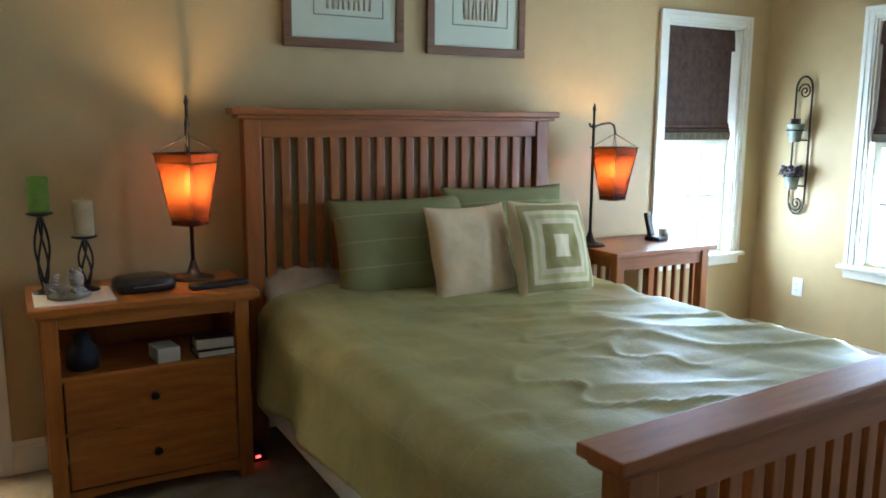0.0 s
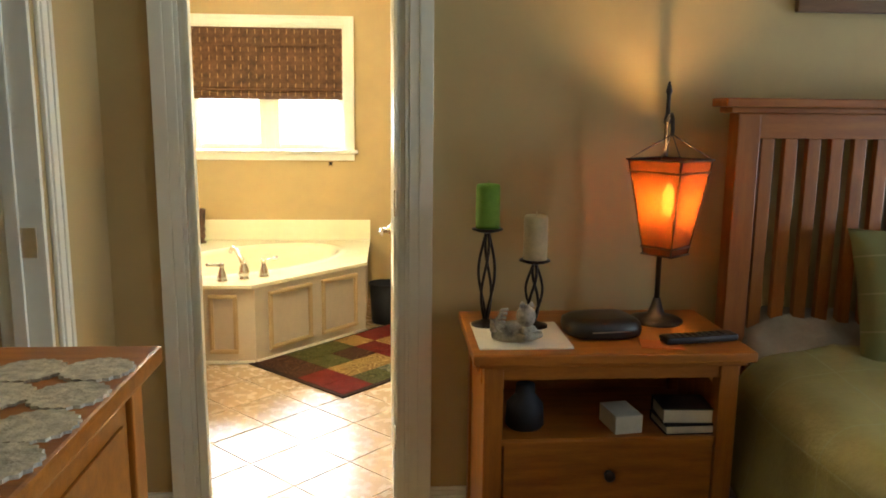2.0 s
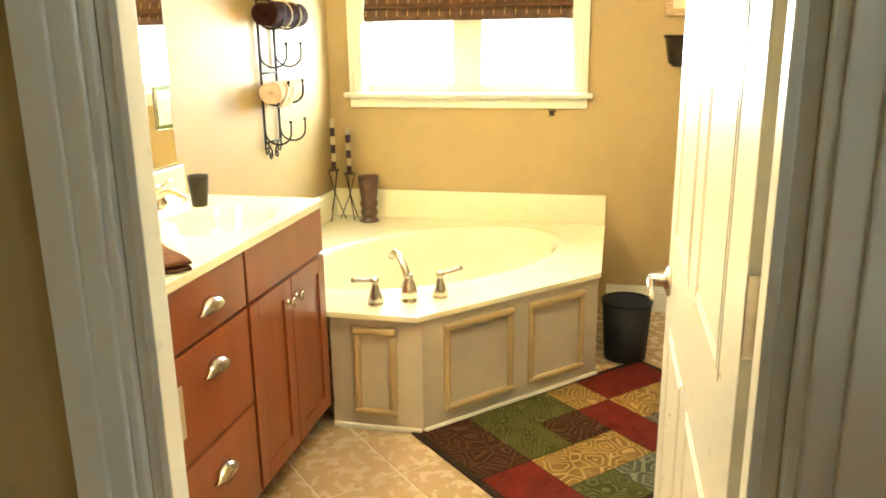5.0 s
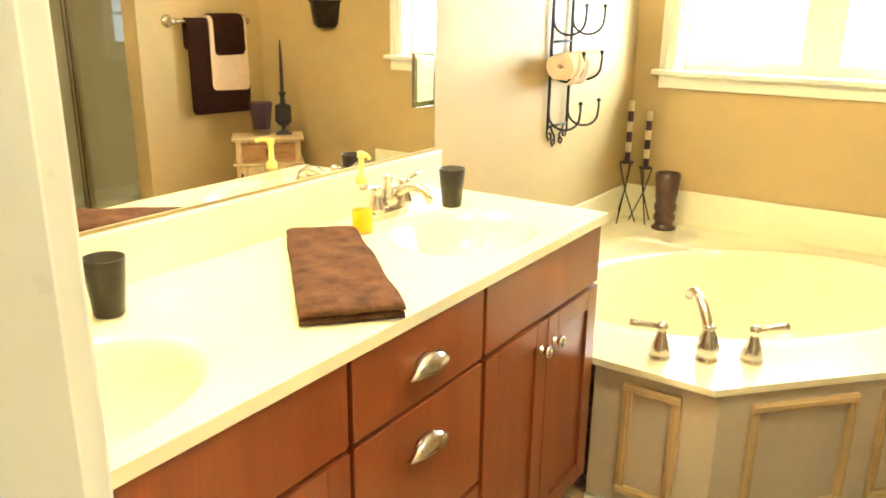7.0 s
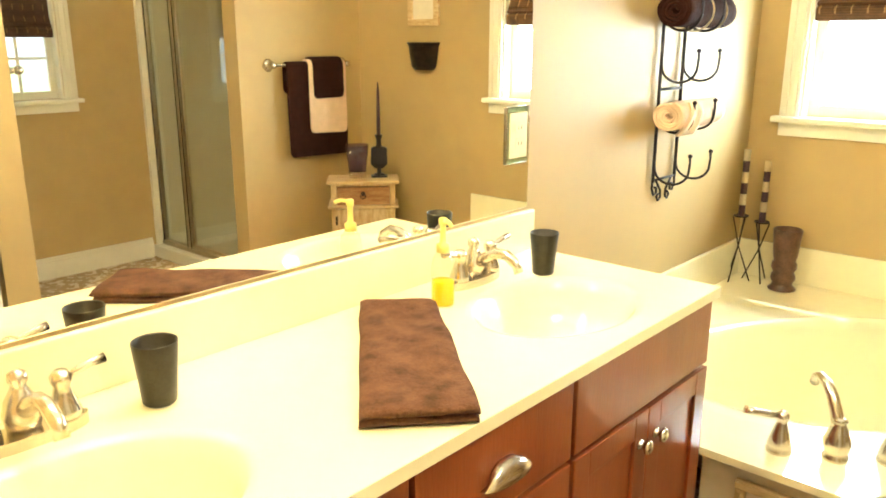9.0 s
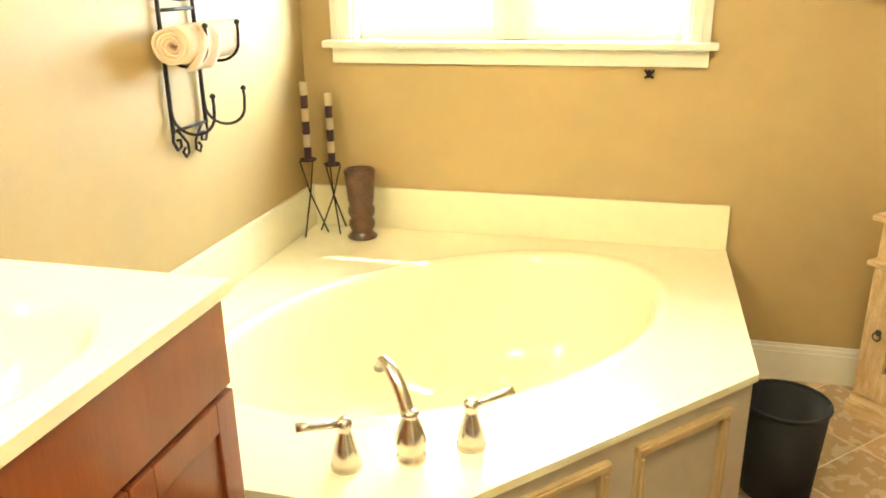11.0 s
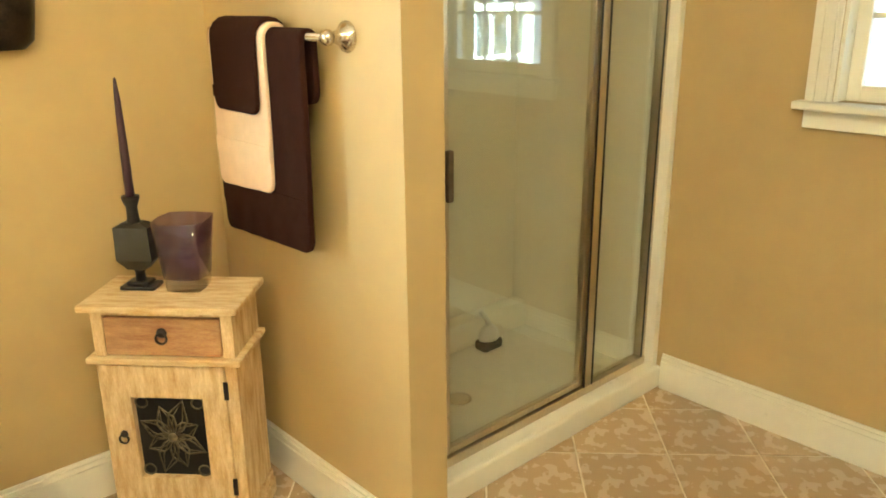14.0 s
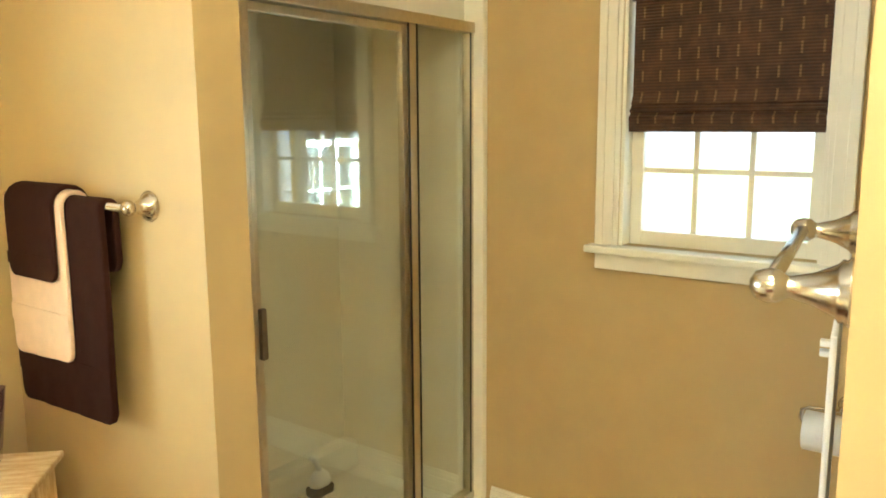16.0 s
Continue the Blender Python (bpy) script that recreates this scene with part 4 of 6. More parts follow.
def picture(x0, x1, z0, z1):
    p = thing("framed_picture", "brown wood frame round a pale matted print", "picture", group="pictures over the bed")
    y = YB0
    s = Shape()
    fw = 0.042
    for q in ((x0, x1, z0, z0 + fw), (x0, x1, z1 - fw, z1), (x0, x0 + fw, z0 + fw, z1 - fw), (x1 - fw, x1, z0 + fw, z1 - fw)):
        s.box(q[0], q[1], y - 0.024, y - 0.002, q[2], q[3], 0.005)
    part("frame", s, M_FRAME, p)
    part("mat", Shape().box(x0 + fw, x1 - fw, y - 0.012, y - 0.006, z0 + fw, z1 - fw), M_PAPER, p)
    s = Shape()
    a0, a1, b0, b1 = x0 + 0.145, x1 - 0.105, z0 + 0.145, z1 - 0.14
    for q in ((a0, a1, b0, b0 + 0.004), (a0, a1, b1 - 0.004, b1), (a0, a0 + 0.004, b0 + 0.004, b1 - 0.004), (a1 - 0.004, a1, b0 + 0.004, b1 - 0.004)):
        s.box(q[0], q[1], y - 0.0135, y - 0.012, q[2], q[3])
    part("rule", s, M_FRAME, p)
    s = Shape()
    for k in range(9):
        xx = a0 + 0.07 + (a1 - a0 - 0.14) * k / 8
        s.tube([(xx, y - 0.0128, b0 + 0.03), (xx + 0.006 * (k % 3 - 1), y - 0.0128, b0 + 0.12), (xx + 0.01, y - 0.0128, b0 + 0.2 + 0.03 * (k % 4)), (xx, y - 0.0128, b0 + 0.30 + 0.02 * (k % 3))], 0.006, 5)
    part("drawing", s, material("faded_umber_ink", (0.50, 0.41, 0.29), 0.9, scale=20), p)
    part("glass", Shape().box(x0 + fw, x1 - fw, y - 0.0165, y - 0.0155, z0 + fw, z1 - fw), thin_glass("picture_glass", gloss=0.0), p)


picture(1.13, 1.725, 1.755, 2.42)
picture(1.85, 2.425, 1.755, 2.42)


# on the nightstand
solid("placemat", Shape().box(0.072, 0.340, 3.0, 3.275, 0.776, 0.781, 0.002), M_PAPER, "cream cloth mat on the nightstand", "mat")


def candle_holder(x, y, z, hh, mat, ch, label):
    c = thing("candle_holder", label, "candle holder", pose(x, y, z))
    part("foot", Shape().turn([(0.045, 0), (0.044, 0.005), (0.02, 0.012), (0.008, 0.02)], n=20), M_IRON, c)
    s = Shape()
    for k in range(4):
        a0 = k * math.pi / 2
        s.tube([(math.cos(a0 + t * 2.2) * (0.004 + 0.022 * math.sin(math.pi * t)), math.sin(a0 + t * 2.2) * (0.004 + 0.022 * math.sin(math.pi * t)), 0.015 + (hh - 0.02) * t) for t in [i / 14 for i in range(15)]], 0.0045, 6)
    part("stem", s, M_IRON, c)
    part("dish", Shape().turn([(0.006, hh - 0.012), (0.03, hh - 0.006), (0.048, hh), (0.046, hh + 0.004)], n=20), M_IRON, c)
    part("candle", Shape().turn([(0.036, hh + 0.005), (0.037, hh + 0.02), (0.0365, hh + ch - 0.01), (0.034, hh + ch), (0.028, hh + ch + 0.002), (0.01, hh + ch - 0.008)], n=24).tube([(0, 0, hh + ch - 0.01), (0.002, 0, hh + ch + 0.012)], 0.0015, 5), mat, c)


candle_holder(0.118, 3.245, 0.781, 0.298, M_CAND_G, 0.136, "iron candle holder with a green pillar candle")
candle_holder(0.262, 3.225, 0.781, 0.205, M_CAND_C, 0.138, "iron candle holder with a cream pillar candle")

# a carved figure is one plain mesh
s = Shape(pose(0.185, 3.085, 0.781) @ Matrix.Scale(0.80, 4))
s.turn([(0.05, 0), (0.072, 0.008), (0.074, 0.026), (0.058, 0.05), (0.03, 0.066)], n=20, m=Matrix.Diagonal((1.2, 0.75, 1, 1)))
s.turn([(0.012, 0.0), (0.030, 0.014), (0.036, 0.036), (0.033, 0.056), (0.022, 0.072), (0.006, 0.080)], (0.035, -0.012, 0.052), 18)
s.turn([(0.004, 0), (0.012, 0.004), (0.008, 0.016), (0.002, 0.024)], (0.020, -0.015, 0.122), 8)
s.turn([(0.004, 0), (0.012, 0.004), (0.008, 0.016), (0.002, 0.024)], (0.054, -0.010, 0.120), 8)
for k in range(6):
    s.tube([(-0.045 - 0.008 * k, 0.006 - 0.006 * k, 0.02 + 0.004 * k), (-0.062 - 0.006 * k, 0.0 - 0.006 * k, 0.07 + 0.003 * k), (-0.05 - 0.004 * k, -0.004 - 0.005 * k, 0.112 - 0.012 * k), (-0.028 - 0.004 * k, -0.006 - 0.005 * k, 0.115 - 0.015 * k)], 0.011, 8, ends=0.006)
s.tube([(0.0, -0.052, 0.02), (0.045, -0.058, 0.026), (0.085, -0.028, 0.026), (0.09, 0.0, 0.02)], 0.017, 10, ends=0.010)
s.tube([(0.01, -0.05, 0.055), (0.03, -0.055, 0.035), (0.052, -0.054, 0.03)], 0.011, 8)
solid("figurine", s, M_STONE, "small grey carved stone figurine resting on a mat", "figurine")

s = Shape(pose(0.455, 3.16, 0.776, 0, 0, 8))
prof = [(0.8, 0), (0.97, 0.008), (1.0, 0.025), (0.96, 0.045), (0.8, 0.055), (0.5, 0.058)]
s.turn([(r * 0.10, z) for r, z in prof], n=28, square=0.55, m=Matrix.Diagonal((1.15, 0.9, 1, 1)))
phone = solid("modem", s, M_BLACK, "black rounded plastic box on the nightstand", "electronics")
part("vent_line", Shape(pose(0.455, 3.16, 0.776, 0, 0, 8)).box(-0.06, 0.06, -0.0905, -0.0885, 0.026, 0.029, 0), M_CHROME, phone)

s = Shape(pose(0.72, 3.06, 0.776, 0, 0, 10)).box(-0.115, 0.115, -0.028, 0.028, 0.003, 0.024, 0.008)
remote = solid("remote_control", s, M_BLACK, "black remote control lying on the nightstand", "remote control")
for k in range(8):
    for j in range(3):
        part("button", Shape(pose(0.72, 3.06, 0.776, 0, 0, 10)).box(-0.085 + k * 0.021, -0.073 + k * 0.021, -0.016 + j * 0.012, -0.009 + j * 0.012, 0.024, 0.0265, 0.001), M_CUP, remote)
solid("card", Shape(pose(0.60, 3.03, 0.776, 0, 0, -12)).box(-0.06, 0.06, -0.04, 0.04, 0.0005, 0.003), M_ORANGE, "orange paper card under a remote control", "card")

ZS = 0.514
solid("box", Shape(pose(0.505, 3.075, ZS, 0, 0, 8)).box(-0.042, 0.042, -0.06, 0.06, 0, 0.055, 0.003), M_BOOK, "small white carton on the nightstand shelf", "box")


def book(x, y, z, w, d, h, rz, cover, label):
    b = thing("book", label, "book", pose(x, y, z, 0, 0, rz), group="books on the shelf")
    part("page_block", Shape().box(-w / 2 + 0.004, w / 2 - 0.004, -d / 2 + 0.002, d / 2 - 0.004, 0.003, h - 0.003, 0.001), M_BOOK, b)
    part("cover", Shape().box(-w / 2, w / 2, -d / 2, d / 2, 0, 0.003).box(-w / 2, w / 2, -d / 2, d / 2, h - 0.003, h).box(-w / 2, w / 2, d / 2 - 0.003, d / 2, 0.003, h - 0.003), cover, b)


M_BLUE = material("navy_book_cloth", (0.009, 0.010, 0.018), 0.7, scale=20)
book(0.70, 3.07, ZS, 0.17, 0.13, 0.028, 2, M_BLUE, "closed book with pale pages and a navy cover")
book(0.69, 3.075, ZS + 0.028, 0.15, 0.12, 0.045, -3, M_BLACK, "thick closed book with pale pages and a black cover")
s = Shape(pose(0.22, 3.09, ZS)).turn([(0.05, 0), (0.058, 0.01), (0.055, 0.07), (0.03, 0.1), (0.028, 0.13)], n=20)
solid("jar", s, M_BLUE, "dark blue jar on the nightstand shelf", "jar")
s = Shape().box(0.83, 0.90, 3.10, 3.24, 0.0, 0.045, 0.006)
strip = solid("power_strip", s, M_BLACK, "black power strip with a red light on the carpet", "power strip")
part("indicator", Shape().box(0.855, 0.873, 3.096, 3.0995, 0.02, 0.03), M_LED, strip, "glowing red indicator")

# on the end table
s = Shape(pose(3.20, 3.22, 0.776, 0, 0, 20)).box(-0.06, 0.06, -0.045, 0.045, 0, 0.025, 0.008)
ph = solid("telephone", s, M_BLACK, "dark cordless telephone upright in its charging base", "telephone")
part("handset", Shape(pose(3.175, 3.235, 0.80, -14, 0, 20)).box(-0.024, 0.024, -0.014, 0.014, 0, 0.135, 0.01), M_CUP, ph)
solid("cup", Shape(pose(3.275, 3.235, 0.776)).turn([(0.022, 0), (0.028, 0.01), (0.034, 0.06), (0.031, 0.061), (0.026, 0.014), (0.005, 0.01)], n=18), M_WHITE, "small white cup on the end table", "cup")


# wall things
def sconce():
    n = thing("wall_sconce", "wrought-iron scroll wall holder with two tin pots", "wall decor")
    x = BX1 - 0.02
    s = Shape()
    yc, w = 3.165, 0.055
    left = [(x, yc + w, z) for z in (0.98, 1.2, 1.45, 1.62)] + [(x, yc + w * math.cos(a), 1.64 + 0.075 * math.sin(a)) for a in [math.pi * i / 10 for i in range(11)]] + [(x, yc - w, 1.55), (x, yc - w, 1.2), (x, yc - w, 0.96)]
    s.tube(left, 0.006)
    s.tube([(x, yc + 0.045 * (1 - k / 26) * math.cos(k * 0.5) - 0.005, 1.625 + 0.05 * (1 - k / 26) * math.sin(k * 0.5)) for k in range(24)], 0.005)
    s.tube([(x, yc - w * math.cos(a), 0.96 - 0.085 * math.sin(a)) for a in [math.pi * i / 10 for i in range(11)]] + [(x, yc + w, 0.98)], 0.006)
    s.tube([(x, yc + 0.045 * (1 - k / 26) * math.cos(k * 0.5), 0.94 - 0.05 * (1 - k / 26) * math.sin(k * 0.5)) for k in range(24)], 0.005)
    for z in (1.33, 1.05):
        s.tube([(x, yc - w, z), (x, yc + w, z)], 0.005)
        s.tube([(x - 0.055 + 0.055 * math.cos(a), yc + 0.055 * math.sin(a), z + 0.06) for a in [2 * math.pi * i / 16 for i in range(17)]], 0.004)
    part("scroll_frame", s, M_IRON, n)
    tin = material("grey_green_tin", (0.17, 0.18, 0.14), 0.5, 0.4, scale=15, vary=0.3)
    for z in (1.32, 1.03):
        part("pot", Shape().turn([(0.032, 0), (0.034, 0.003), (0.05, 0.10), (0.054, 0.105), (0.052, 0.11), (0.046, 0.10), (0.03, 0.01)], (x - 0.058, yc, z), 20), tin, n)
    part("candle", Shape().turn([(0.03, 0.01), (0.03, 0.14), (0.02, 0.142)], (x - 0.058, yc, 1.32), 16), M_CAND_P, n)
    s = Shape()
    for k in range(26):
        a, r = k * 2.4, 0.02 + 0.035 * random.random()
        m = Matrix.Translation((x - 0.058 + r * math.cos(a), yc + r * math.sin(a), 1.13 + 0.03 * random.random())) @ Matrix.Rotation(a, 4, "Z") @ Matrix.Rotation(radians(30 + 40 * random.random()), 4, "Y")
        s.put([(0, 0, 0), (0.02, 0.012, 0.008), (0.045, 0, 0.0), (0.02, -0.012, 0.008)], [(0, 1, 2, 3)], m=m)
        s.turn([(0.004, 0), (0.012, 0.008), (0.012, 0.018), (0.003, 0.026)], n=7, m=m)
    part("dried_flowers", s, M_CAND_P, n, "dark plum dried flowers")


sconce()


def outlet(name, m, label, mat=M_WHITE):
    """A wall plate; origin on the wall, plate facing -y."""
    o = thing(name, label, "outlet", m)
    part("plate", Shape().box(-0.036, 0.036, -0.006, 0, -0.058, 0.058, 0.003), mat, o)
    for z in (-0.02, 0.02):
        s = part("socket", Shape().box(-0.016, 0.016, -0.0085, -0.006, z - 0.013, z + 0.013, 0.001), mat, o)
        part("slot", Shape().box(-0.007, -0.005, -0.0092, -0.0085, z - 0.005, z + 0.005).box(0.005, 0.007, -0.0092, -0.0085, z - 0.005, z + 0.005), M_BLACK, s)


outlet("wall_outlet", pose(BX1, 3.12, 0.415, 0, 0, -90), "white electrical outlet plate low on the wall")


# chest of drawers beside the closet door
def chest():
    c = thing("chest_of_drawers", "honey oak chest of drawers with panelled fronts", "chest")
    x0, x1, y0, y1, h = -1.055, -0.575, 0.95, 2.155, 1.05
    part("top", Shape().box(x0, x1 + 0.028, y0 - 0.028, y1 + 0.028, h - 0.03, h, 0.006).box(x0, x1 + 0.012, y0 - 0.012, y1 + 0.012, h - 0.046, h - 0.03, 0.004), M_OAK, c)
    for yy in (y0, y1 - 0.05):
        for xx in (x0, x1 - 0.05):
            part("leg", Shape().box(xx, xx + 0.05, yy, yy + 0.05, 0, h - 0.046, 0.004), M_OAK_V, c)
        part("side_panel", Shape().box(x0 + 0.05, x1 - 0.05, yy + 0.012, yy + 0.038, 0.1, h - 0.046), M_OAK_V, c)
    part("body", Shape().box(x0 + 0.01, x1 - 0.03, y0 + 0.05, y1 - 0.05, 0.1, h - 0.05), M_OAK, c)
    for col in range(2):
        for row in range(4):
            ya = y0 + 0.06 + col * 0.555
            z = 0.13 + row * 0.218
            s = Shape().box(x1 - 0.03, x1 - 0.006, ya, ya + 0.53, z, z + 0.205, 0.004)
            s.box(x1 - 0.006, x1 - 0.001, ya + 0.03, ya + 0.50, z + 0.03, z + 0.175, 0.004)
            d = part("drawer", s, M_OAK, c)
            part("knob", knob((x1 - 0.001, ya + 0.265, z + 0.10), 90, 0.02), M_IRON, d, "black turned knob")


chest()


def doily():
    """Rows of crocheted rounds joined at their rims, hanging just over the edge."""
    n = thing("table_runner", "ivory crocheted lace runner made of joined rounds", "table runner")
    r = 0.0505
    for i in range(5):
        for j in range(11):
            x, y = -0.995 + i * 0.098, 1.02 + j * 0.103
            s = Shape()
            k = 40
            ring = [(x + r * (1 + 0.05 * math.cos(20 * a)) * math.cos(a), y + r * (1 + 0.05 * math.cos(20 * a)) * math.sin(a)) for a in [2 * math.pi * q / k for q in range(k)]]
            s.slab(ring, 1.0505, 1.0545 + 0.0006 * ((i + j) % 3))
            part("round", s, M_DOILY, n)


doily()


# ---- bathroom things ----
CT = 0.877      # counter top
DK = 0.461      # tub deck


def vanity():
    v = thing("vanity_cabinet", "cinnamon-stained vanity cabinet with drawers and panelled doors", "cabinet")
    x0, xf, y0, y1, top = XW + 0.002, -1.30, YB1 + 0.005, 5.205, CT - 0.024
    part("carcass", Shape().box(x0, xf, y0, y1, 0.10, 0.70, 0.001).box(xf - 0.02, xf, y0, y1, 0.70, top).box(x0, xf - 0.02, y1 - 0.02, y1, 0.70, top).box(x0, xf - 0.02, y0, y0 + 0.02, 0.70, top), M_VAN, v)
    part("toe_kick", Shape().box(x0, xf - 0.06, y0, y1 - 0.0, 0.0, 0.10), M_VAN, v)
    F = xf + 0.02

    def panel_door(ya, yb, za, zb, knob_y):
        d = part("door", Shape().box(xf, F - 0.006, ya, yb, za, zb, 0.001), M_VAN, v)
        for q in ((ya, ya + 0.055, za, zb), (yb - 0.055, yb, za, zb), (ya + 0.055, yb - 0.055, za, za + 0.055), (ya + 0.055, yb - 0.055, zb - 0.055, zb)):
            part("rail", Shape().box(F - 0.006, F + 0.002, q[0], q[1], q[2], q[3], 0.0025), M_VAN, d)
        if knob_y:
            part("knob", knob((F + 0.002, knob_y, zb - 0.07), 90, 0.016), M_NICKEL, d, "brushed nickel knob")

    def drawer(ya, yb, za, zb, pull):
        s = Shape().box(xf, F, ya, yb, za, zb, 0.003)
        d = part("drawer", s, M_VAN, v)
        if pull:
            yc = (ya + yb) / 2
            vs, fs = [], []
            nu, nv = 16, 8
            for j in range(nv + 1):
                b = math.pi / 2 * j / nv
                for i in range(nu + 1):
                    a = math.pi * i / nu
                    vs.append((F + 0.028 * math.sin(b) ** 0.8 * (0.35 + 0.65 * math.sin(a)) * (1 if 0 < i < nu else 0.2), yc - 0.062 * math.cos(a) * (0.55 + 0.45 * math.sin(b)), pull - 0.016 + 0.033 * math.cos(b) * math.sin(a) ** 0.5))
            for j in range(nv):
                for i in range(nu):
                    q = j * (nu + 1) + i
                    fs.append((q, q + 1, q + nu + 2, q + nu + 1))
            p = part("cup_pull", Shape().put(vs, fs, True), M_NICKEL, d, "satin nickel cup pull")
            mod = p.modifiers.new("thick", "SOLIDIFY")
            mod.thickness = 0.002
    g = 0.003
    for ya, yb in ((y0 + 0.01, 4.195), (4.625, y1 - 0.002)):
        drawer(ya, yb, 0.695, top - 0.004, None)
        mid = (ya + yb) / 2
        panel_door(ya, mid - g / 2, 0.11, 0.685, mid - 0.035)
        panel_door(mid + g / 2, yb, 0.11, 0.685, mid + 0.035)
    drawer(4.207, 4.613, 0.695, top - 0.004, 0.77)
    drawer(4.207, 4.613, 0.405, 0.685, 0.605)
    drawer(4.207, 4.613, 0.11, 0.395, 0.305)


vanity()


def bowl_plate(outline, cx, cy, a, b, ang, z, t, rows, n=48):
    """A plate with an oval bowl sunk into it; rows: shrink of the oval and depth."""
    s = Shape()
    ring = []
    ca, sa = math.cos(ang), math.sin(ang)

    def oval(k, dz):
        return [(cx + ca * a * k * math.cos(q) - sa * b * k * math.sin(q), cy + sa * a * k * math.cos(q) + ca * b * k * math.sin(q), z - dz) for q in [2 * math.pi * i / n for i in range(n)]]

    def border(px, py):
        best = None
        for i in range(len(outline)):
            (x1, y1), (x2, y2) = outline[i], outline[(i + 1) % len(outline)]
            dx, dy, ex, ey = px - cx, py - cy, x2 - x1, y2 - y1
            det = dx * -ey + ex * dy
            if abs(det) < 1e-9:
                continue
            tt = ((x1 - cx) * -ey + ex * (y1 - cy)) / det
            uu = (dx * (y1 - cy) - dy * (x1 - cx)) / det
            if tt > 0 and -1e-6 <= uu <= 1 + 1e-6 and (best is None or tt < best):
                best = tt
        return (cx + dx_(px) * best, cy + dy_(py) * best)

    def dx_(px):
        return px - cx

    def dy_(py):
        return py - cy
    first = oval(rows[0][0], rows[0][1])
    out = [border(p[0], p[1]) for p in first]
    for c in outline:
        k = min(range(n), key=lambda i: abs(math.atan2((out[i][1] - cy), (out[i][0] - cx)) - math.atan2(c[1] - cy, c[0] - cx)))
        out[k] = c
    layers = [[(x, y, z - t) for x, y in out], [(x, y, z) for x, y in out]] + [oval(k, d) for k, d in rows]
    vs = [p for la in layers for p in la]
    fs = [(j * n + i, j * n + (i + 1) % n, (j + 1) * n + (i + 1) % n, (j + 1) * n + i) for j in range(len(layers) - 1) for i in range(n)]
    fs.append(tuple(range((len(layers) - 1) * n, len(layers) * n)))
    k = len(fs)
    s.put(vs, fs, False)
    for q in range(n * 2, k):
        s.s[q] = True
    return s


def countertop():
    v = thing("countertop", "glossy cream cultured marble top with two moulded basins", "countertop")
    xb, xf, ya, ym, ye = XW + 0.002, -1.272, YB1 + 0.002, 4.40, 5.225
    bowl = [(1.12, 0.0), (1.04, 0.002), (1.0, 0.008), (0.93, 0.03), (0.82, 0.07), (0.62, 0.115), (0.35, 0.138), (0.10, 0.142)]
    for k, (p, q, yc) in enumerate(((ya, ym, 3.85), (ym, ye, 4.87))):
        part("slab", bowl_plate([(xb, p), (xf, p), (xf, q), (xb, q)], -1.49, yc, 0.155, 0.205, 0, CT, 0.024, bowl), M_MARBLE, v)
        part("drain", Shape().turn([(0.02, 0), (0.02, 0.003), (0.012, 0.004)], (-1.49, yc, CT - 0.143), 16), M_NICKEL, v)
    part("backsplash", Shape().box(xb, xb + 0.018, ya, ye - 0.002, CT, 0.985, 0.004), M_MARBLE, v)
    part("overflow", Shape().box(-1.348, -1.344, 3.835, 3.865, CT - 0.035, CT - 0.030, 0.001), M_IRON, v)


countertop()
solid("mirror", Shape().box(XW + 0.001, XW + 0.006, YB1 + 0.02, 5.205, 0.992, 2.0, 0.002), M_MIRROR, "large frameless plate mirror over the vanity", "mirror")
M_EDGE = thin_glass("green_edged_plate", (0.78, 0.90, 0.80), 0.25)
outlet("mirror_outlet", pose(XW + 0.0105, 5.145, 1.19, 0, 0, 90), "cream outlet on a clear plate set into the mirror", M_MARBLE)
mo = bpy.data.objects["mirror_outlet"]
part("bevelled_plate", Shape().box(-0.044, 0.044, 0.0002, 0.004, -0.072, 0.072, 0.002), M_EDGE, mo, "clear plate with green bevelled edges")
for q in ((-0.0455, -0.044, -0.0735, 0.0735), (0.044, 0.0455, -0.0735, 0.0735), (-0.044, 0.044, -0.0735, -0.072), (-0.044, 0.044, 0.072, 0.0735)):
    part("plate_edge", Shape().box(q[0], q[1], -0.001, 0.004, q[2], q[3], 0.0005), M_NICKEL, mo, "narrow metal edge")


def lever_faucet(m, label):
    """Two levers and an arched spout on one base plate; spout along -y, width along x."""
    f = thing("basin_faucet", label, "faucet", m)
    part("base", Shape().slab([(math.copysign(max(abs(0.06 * c), 0) + 0.0, c) + 0.027 * c + (0.0), 0.027 * s) for c, s in [(math.cos(q), math.sin(q)) for q in [2 * math.pi * i / 28 for i in range(28)]]], 0, 0.018), M_NICKEL, f)
    for side in (-1, 1):
        h = part("lever", Shape().turn([(0.024, 0.018), (0.023, 0.03), (0.014, 0.055), (0.012, 0.066), (0.015, 0.072), (0.016, 0.082), (0.009, 0.09)], (side * 0.055, 0, 0), 18).tube([(side * 0.060, 0, 0.080), (side * 0.075, -0.003, 0.083), (side * 0.095, -0.004, 0.089), (side * 0.118, -0.006, 0.092)], 0.005, 8, ends=0.008), M_NICKEL, f)
    part("spout", Shape().turn([(0.022, 0.018), (0.027, 0.04), (0.022, 0.062), (0.012, 0.08), (0.010, 0.085), (0.014, 0.092), (0.013, 0.102), (0.004, 0.108)], (0, 0.006, 0), 18).tube([(0, 0, 0.045), (0, -0.03, 0.067), (0, -0.06, 0.082), (0, -0.09, 0.083), (0, -0.115, 0.068), (0, -0.125, 0.048)], 0.014, 12, ends=0.0105), M_NICKEL, f)


